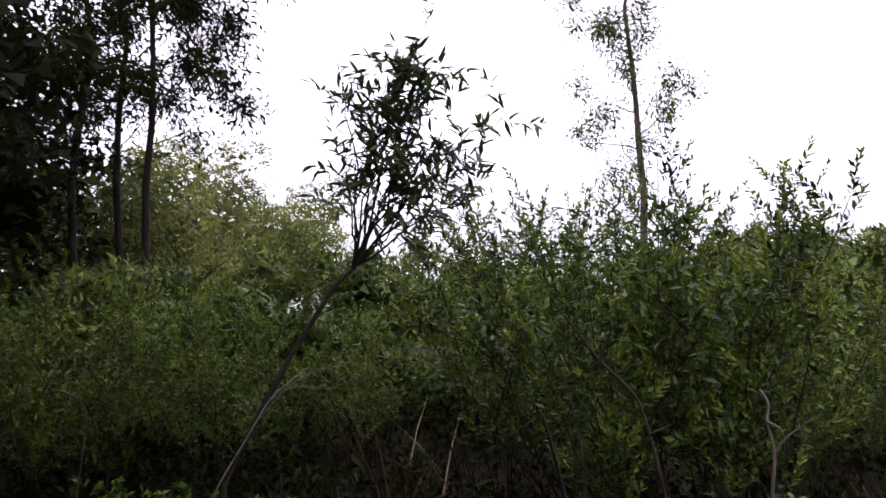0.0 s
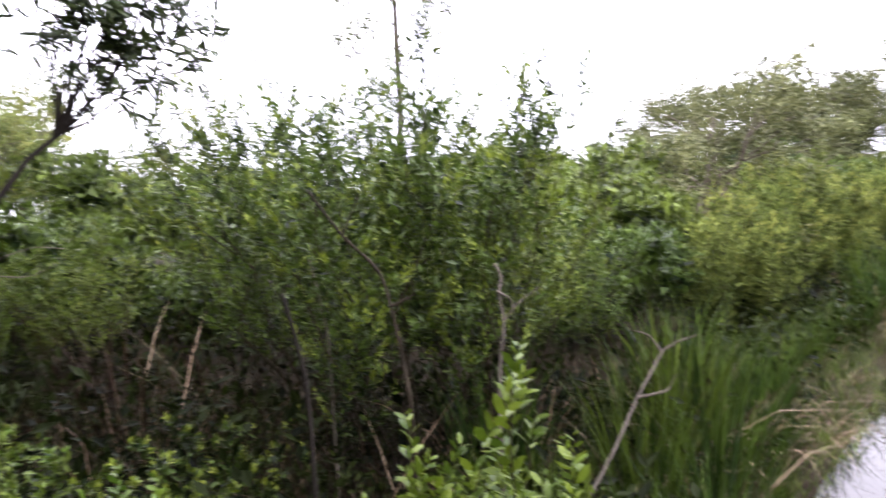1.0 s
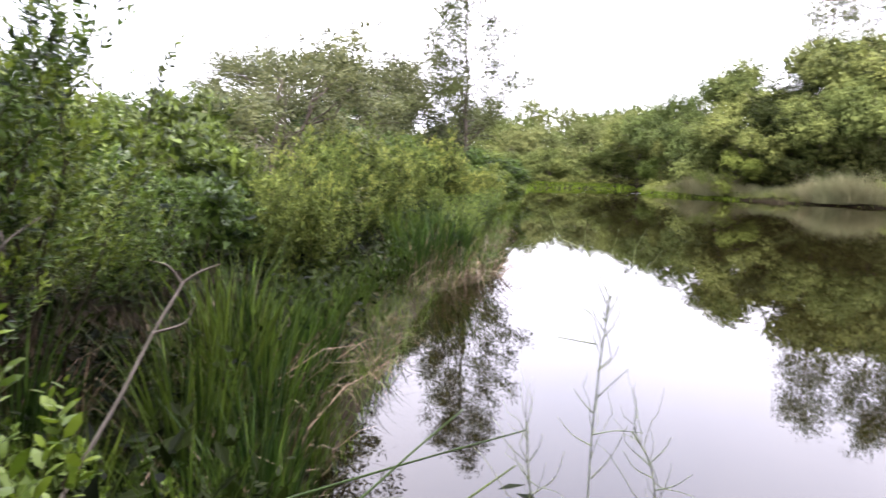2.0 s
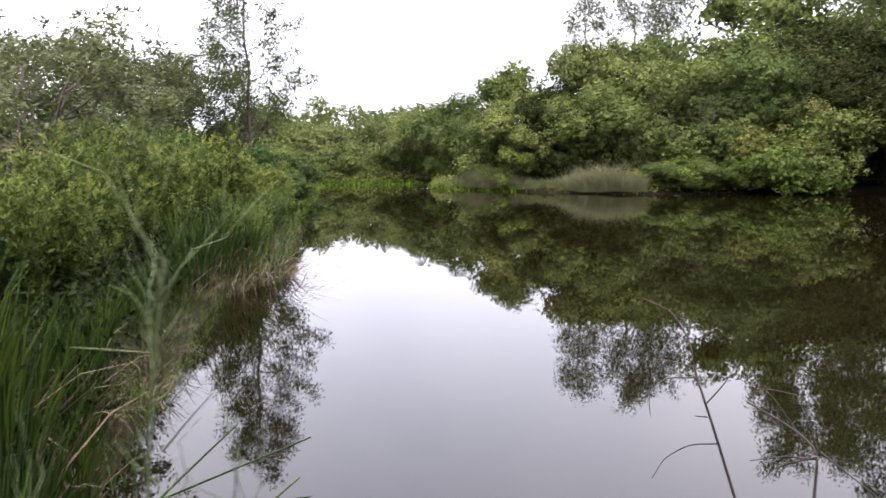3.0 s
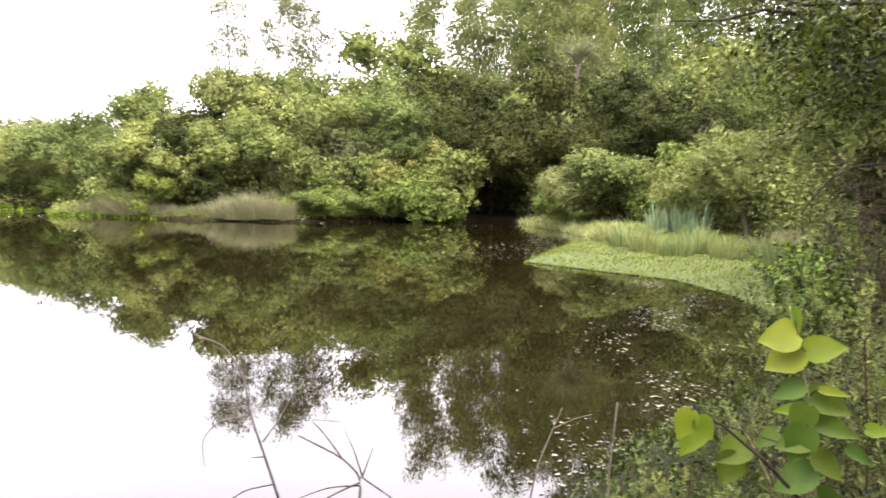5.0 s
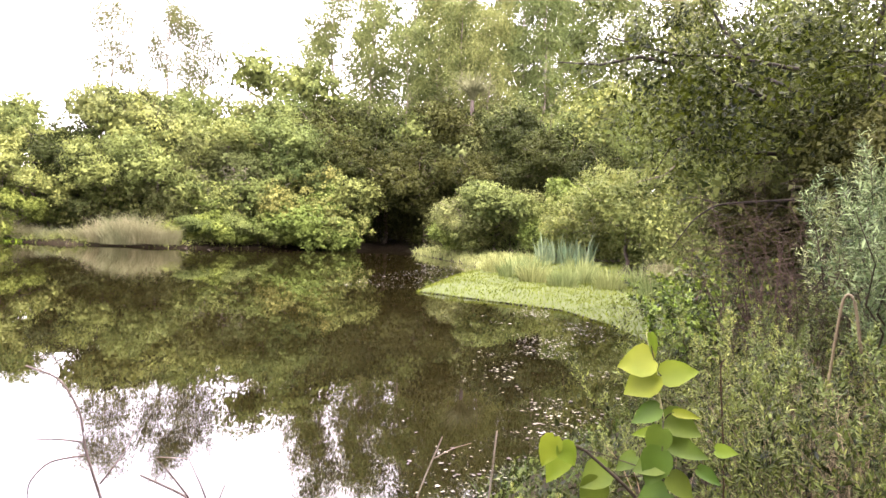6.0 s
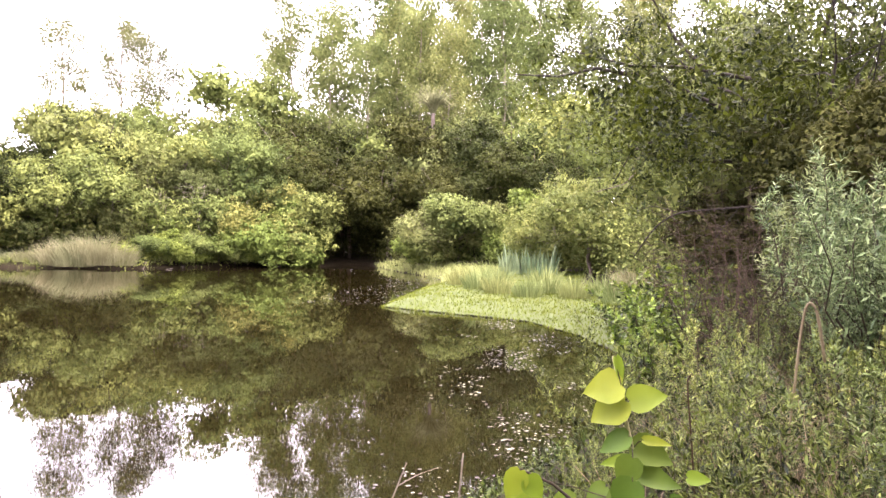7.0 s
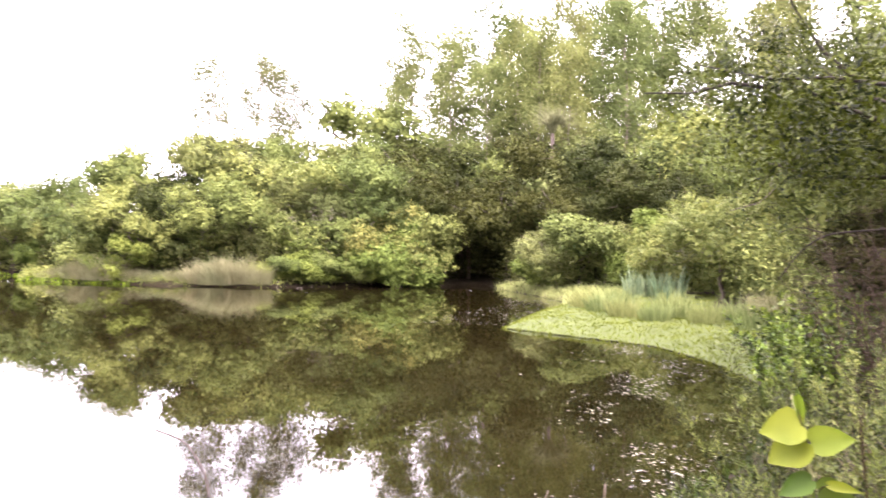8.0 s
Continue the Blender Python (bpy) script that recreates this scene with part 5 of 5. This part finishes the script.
stick("dead_weed", [(1.949, 0.640, 0.864), (1.970, 0.685, 0.968), (1.985, 0.741, 1.112), (2.000, 0.796, 1.241), (2.027, 0.818, 1.309), (2.041, 0.873, 1.381), (2.042, 0.950, 1.404)], 0.005, 0.002, DARKSTEM, "dead dark weed stem with curling side twigs over the water",
      [[(2.028, 0.807, 1.215), (2.000, 0.873, 1.210), (1.984, 0.909, 1.164), (1.987, 0.902, 1.100)], [(2.027, 0.810, 1.244), (2.007, 0.859, 1.256), (1.990, 0.897, 1.258)], [(2.012, 0.767, 1.159), (2.026, 0.728, 1.216), (2.037, 0.695, 1.286)],
       [(1.973, 0.726, 1.075), (1.950, 0.788, 1.066), (1.926, 0.843, 1.022), (1.916, 0.866, 0.966)], [(2.013, 0.764, 1.123), (2.002, 0.792, 1.123)]], category="weed")
stick("dead_weed", [(1.862, 0.492, 0.952), (1.899, 0.499, 1.035), (1.937, 0.501, 1.127), (1.963, 0.555, 1.158), (1.971, 0.662, 1.198)], 0.005, 0.002, DARKSTEM, "dead weed with spreading bare twigs over the water",
      [[(1.951, 0.552, 1.163), (1.939, 0.597, 1.229), (1.931, 0.622, 1.253), (1.950, 0.553, 1.244)], [(1.961, 0.506, 1.117), (1.957, 0.524, 1.177), (1.950, 0.553, 1.244)], [(1.961, 0.506, 1.117), (1.966, 0.482, 1.185)],
       [(1.912, 0.495, 1.138), (1.925, 0.428, 1.089), (1.934, 0.366, 1.047)], [(1.912, 0.499, 1.118), (1.896, 0.564, 1.116), (1.877, 0.628, 1.093)], [(1.912, 0.498, 1.125), (1.892, 0.576, 1.089), (1.886, 0.601, 1.053)]], category="weed")
stick("bare_twig", [(3.773, 0.166, 0.194), (3.772, 0.120, 0.444), (3.769, 0.009, 0.734)], 0.006, 0.003, TWIG, "pale bare twig standing at the water's edge", [[(3.771, 0.045, 0.629), (3.767, -0.045, 0.683), (3.760, -0.134, 0.714)]])
stick("bare_twig", [(3.951, -0.239, 0.327), (3.949, -0.256, 0.540), (3.948, -0.270, 0.720)], 0.006, 0.004, TWIG, "pale bare twig standing at the water's edge")
WEED = leaf_material("pale_green_weed", (0.14, 0.18, 0.07), (0.28, 0.33, 0.15), rough=0.7, through_light=0.2, vary=0.1)
# Placed and thinned a quarter metre from the camera to fit its view.
stick("wispy_weed", [(0.363, 0.413, 1.638), (0.364, 0.414, 1.666), (0.366, 0.415, 1.694), (0.369, 0.415, 1.721), (0.372, 0.415, 1.740), (0.374, 0.415, 1.747)], 0.0004, 0.00026, WEED, "wispy pale green weed with thin twigs, set close to fit the camera's view",
      [[(0.372, 0.417, 1.725), (0.370, 0.420, 1.739), (0.366, 0.424, 1.742)], [(0.371, 0.419, 1.727), (0.365, 0.426, 1.728), (0.360, 0.430, 1.729)], [(0.372, 0.418, 1.705), (0.375, 0.414, 1.711), (0.379, 0.409, 1.718)],
       [(0.371, 0.419, 1.698), (0.368, 0.422, 1.702), (0.365, 0.425, 1.708)], [(0.371, 0.419, 1.684), (0.365, 0.425, 1.688), (0.361, 0.429, 1.695)], [(0.371, 0.419, 1.689), (0.377, 0.412, 1.692), (0.384, 0.404, 1.692)],
       [(0.371, 0.419, 1.670), (0.376, 0.413, 1.680), (0.380, 0.409, 1.694)], [(0.373, 0.417, 1.730), (0.376, 0.413, 1.737), (0.376, 0.412, 1.743)], [(0.371, 0.418, 1.716), (0.375, 0.414, 1.721), (0.377, 0.412, 1.728)]], category="weed", sprays=18)
stick("wispy_weed", [(0.346, 0.430, 1.635), (0.349, 0.431, 1.663), (0.350, 0.435, 1.678), (0.352, 0.438, 1.691)], 0.0004, 0.00026, WEED, "wispy pale green weed with thin twigs, set close to fit the camera's view",
      [[(0.353, 0.437, 1.667), (0.349, 0.440, 1.674), (0.347, 0.442, 1.682)], [(0.353, 0.437, 1.675), (0.356, 0.434, 1.682), (0.357, 0.434, 1.687)], [(0.347, 0.429, 1.665), (0.354, 0.422, 1.673), (0.356, 0.420, 1.685)]], category="weed", sprays=18)
stick("wispy_weed", [(0.380, 0.392, 1.643), (0.382, 0.395, 1.669), (0.383, 0.399, 1.682), (0.381, 0.407, 1.692)], 0.0004, 0.00026, WEED, "wispy pale green weed with thin twigs, set close to fit the camera's view",
      [[(0.387, 0.399, 1.669), (0.391, 0.393, 1.672), (0.395, 0.388, 1.678)], [(0.385, 0.401, 1.680), (0.388, 0.397, 1.686), (0.390, 0.395, 1.692)], [(0.379, 0.394, 1.678), (0.374, 0.400, 1.681), (0.371, 0.403, 1.688)]], category="weed", sprays=18)
for line in ([(0.819, 1.591, 0.979), (0.936, 1.700, 0.945), (1.129, 1.762, 1.001), (1.334, 1.803, 1.071)], [(0.666, 1.654, 1.024), (0.853, 1.795, 0.949), (1.168, 1.855, 0.922), (1.581, 1.794, 0.954)], [(1.071, 1.560, 0.910), (1.231, 1.630, 0.892), (1.426, 1.664, 0.923)]):
    stick("fallen_rush_stem", line, 0.006, 0.0025, RUSH, "long green rush stem leaning out over the water", category="rush")

# ---- heart-leaved sapling in front of the right bank ----
H = thing("heart_leaved_sapling", "young sapling with large yellow-green heart-shaped leaves", "sapling")


def heart_sapling():
    stem = np.array([(2.096, -0.517, 0.804), (2.112, -0.509, 1.043), (2.127, -0.502, 1.181), (2.143, -0.491, 1.307), (2.160, -0.478, 1.381), (2.180, -0.456, 1.507)])
    stem = np.concatenate([[[stem[0, 0], stem[0, 1], floor_at(stem[0, 0], stem[0, 1]) - 0.02]], stem])
    base = stem[0].copy()
    H.location = base
    g = Geo()
    tube(g, stem - base, np.linspace(0.008, 0.003, len(stem)), 7)
    part("stem", g, rough_material("young_stem", (0.16, 0.17, 0.07), (0.32, 0.3, 0.16), 40), H, smooth=True)
    side = np.array([(2.100, -0.505, 1.049), (2.129, -0.404, 1.154), (2.147, -0.314, 1.226), (2.160, -0.230, 1.262)])
    g = Geo()
    tube(g, side - base, np.linspace(0.005, 0.0025, len(side)), 6)
    part("side_shoot", g, STEM, H, smooth=True)
    young = leaf_material("heart_leaves_young", (0.075, 0.115, 0.008), (0.14, 0.18, 0.014), rough=0.5, gloss=0.1, through_light=0.4, vary=0.08, tone_size=9)
    old = leaf_material("heart_leaves", (0.028, 0.055, 0.006), (0.08, 0.12, 0.014), rough=0.5, through_light=0.35, vary=0.1, tone_size=9, gloss=0.1)
    places = [
        ([(2.155, -0.467, 1.448), (2.178, -0.386, 1.423)], 1.0, young), ([(2.152, -0.476, 1.412), (2.174, -0.404, 1.358)], 1.0, young), ([(2.168, -0.491, 1.409), (2.140, -0.571, 1.426)], 0.8, young),
        ([(2.131, -0.478, 1.339), (2.153, -0.404, 1.288)], 0.7, old), ([(2.146, -0.494, 1.316), (2.109, -0.593, 1.271)], 0.8, old), ([(2.124, -0.497, 1.260), (2.083, -0.604, 1.229)], 0.55, old),
        ([(2.090, -0.474, 1.303), (2.100, -0.443, 1.217)], 0.8, old), ([(2.168, -0.492, 1.272), (2.187, -0.430, 1.256)], 0.5, young), ([(2.142, -0.618, 1.241), (2.122, -0.665, 1.240)], 0.7, young),
        ([(2.087, -0.482, 1.234), (2.113, -0.398, 1.187)], 0.8, old), ([(2.100, -0.562, 1.210), (2.076, -0.621, 1.172)], 0.6, old), ([(2.181, -0.376, 1.177), (2.198, -0.300, 1.107)], 0.9, old),
    ]
    places += [
        ([(2.080, -0.471, 1.256), (2.092, -0.435, 1.150)], 0.8, old), ([(2.138, -0.237, 1.261), (2.143, -0.210, 1.187)], 0.7, young), ([(2.136, -0.253, 1.246), (2.129, -0.285, 1.196)], 0.85, young),
        ([(2.183, -0.444, 1.207), (2.198, -0.388, 1.154)], 0.7, old), ([(2.103, -0.497, 1.190), (2.079, -0.563, 1.129)], 0.8, old), ([(2.168, -0.459, 1.509), (2.164, -0.473, 1.444)], 0.35, young),
        ([(2.103, -0.498, 1.151), (2.131, -0.406, 1.074)], 0.8, old), ([(2.120, -0.510, 1.092), (2.090, -0.589, 1.053)], 0.8, old), ([(2.185, -0.358, 1.146), (2.195, -0.315, 1.047)], 0.8, old),
        ([(2.260, -0.296, 1.201), (2.269, -0.243, 1.099)], 0.6, young), ([(2.139, -0.514, 1.327), (2.118, -0.573, 1.321)], 0.4, young),
    ]
    # Leaves are turned towards the camera's place, to fit its view.
    camera_spot = Vector((0.5, 0.05, 1.9))
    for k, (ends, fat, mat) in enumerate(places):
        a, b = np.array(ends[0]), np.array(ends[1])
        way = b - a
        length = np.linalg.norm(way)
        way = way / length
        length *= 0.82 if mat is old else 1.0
        face = unit(np.array(camera_spot) - a + [0, 0, 0.9] + [0.4 * math.sin(k * 2.1), 0.4 * math.cos(k * 1.7), 0])
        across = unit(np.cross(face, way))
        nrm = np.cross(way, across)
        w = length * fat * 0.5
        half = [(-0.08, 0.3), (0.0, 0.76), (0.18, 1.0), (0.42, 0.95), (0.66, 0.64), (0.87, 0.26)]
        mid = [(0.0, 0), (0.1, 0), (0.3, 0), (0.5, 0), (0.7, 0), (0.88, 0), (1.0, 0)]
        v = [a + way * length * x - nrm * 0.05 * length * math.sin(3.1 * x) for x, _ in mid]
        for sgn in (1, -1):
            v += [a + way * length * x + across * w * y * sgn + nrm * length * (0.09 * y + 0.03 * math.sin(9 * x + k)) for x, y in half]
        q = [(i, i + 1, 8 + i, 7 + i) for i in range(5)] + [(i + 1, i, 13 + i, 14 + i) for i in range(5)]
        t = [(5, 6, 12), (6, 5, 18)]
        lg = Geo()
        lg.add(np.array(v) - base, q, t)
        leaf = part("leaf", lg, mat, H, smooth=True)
        stalk = Geo()
        near = stem[np.argmin(np.linalg.norm(stem - a, axis=1))] if a[1] < -0.42 or k > 15 else side[np.argmin(np.linalg.norm(side - a, axis=1))]
        if np.linalg.norm(near - a) > 0.01:
            tube(stalk, np.array([near, near * 0.4 + a * 0.6 + [0, 0, 0.004], a]) - base, [0.0016, 0.0014, 0.0012], 4)
            part("leaf_stalk", stalk, STEM, leaf)


heart_sapling()
stick("bent_reed", [(3.581, -1.694, 0.803), (3.570, -1.711, 1.041), (3.559, -1.730, 1.301), (3.549, -1.747, 1.482), (3.538, -1.765, 1.519), (3.523, -1.789, 1.485), (3.506, -1.817, 1.260)], 0.006, 0.008, STRAW, "dry tan reed bent over double", category="reed")
stick("red_brown_stalk", [(3.112, -1.071, 0.780), (3.118, -1.058, 0.997), (3.127, -1.037, 1.256), (3.121, -1.051, 1.279)], 0.004, 0.003, REDSTALK, "thin red-brown dead stalk among the undergrowth", category="dead stalk")

# ---- dead snags and fallen wood on the far bank ----
SN = shrub(97, 4.5, 1.3, STRAW, "bleached dead tree snag hanging with dry twigs", stems=7, twigs=26, per=0, name="dead_snag", group="dead snags", lowest=0.3, bark=TWIG, upright=0.1, category="dead tree", thick=0.012)
at_ground(SN, 43.4, 13.0, 0, 1.35)
again(SN, 43.3, 15.4, 100, 1.15)
FB = stick("fallen_branch", [(0, 0, 0.05), (0.8, 0.1, 0.25), (1.7, -0.1, 0.2), (2.6, 0.2, 0.45)], 0.035, 0.012, TWIG, "fallen grey branch lying along the waterline",
           [[(0.8, 0.1, 0.25), (1.1, 0.5, 0.6), (1.2, 0.8, 0.9)], [(1.7, -0.1, 0.2), (2.0, -0.5, 0.5), (2.3, -0.7, 0.55)]], rooted=False)
tagged(FB, group="fallen wood")
at_ground(FB, 37.6, 15.2, -60, 1.0)
for k, (x, y) in enumerate([(39.0, 13.4), (40.6, 11.9), (38.2, 14.4), (44.2, 8.8), (37.9, -0.6), (35.6, -1.6), (37.4, 22.0), (37.9, 24.5)]):
    again(FB, x, y, -60 + 35 * (k % 3), 0.8 + 0.1 * (k % 4))

# a feathery palm standing above the woods
PM = thing("palm_tree", "feathery pale-green palm rising above the woods", "palm")
rngp = np.random.default_rng(99)
gp = Geo()
tube(gp, bent_path(rngp, (0, 0, 0), (0, 0, 11.0), 8, 0.005), np.linspace(0.22, 0.14, 8), 8)
part("trunk", gp, BARK, PM, smooth=True)
gp = Geo()
np_ = 260
ap = rngp.uniform(0, 6.28, np_)
blades(gp, np.tile([[0, 0, 10.8]], (np_, 1)), np.stack([np.cos(ap), np.sin(ap), 0 * ap], 1) * rngp.uniform(0.2, 1.0, (np_, 1)), 3.0 * rngp.uniform(0.7, 1.05, np_), 0.09, rngp.uniform(0.1, 0.9, np_), rngp)
part("frond_crown", gp, REED, PM)
at_ground(PM, *bearing(-2.2, 51))
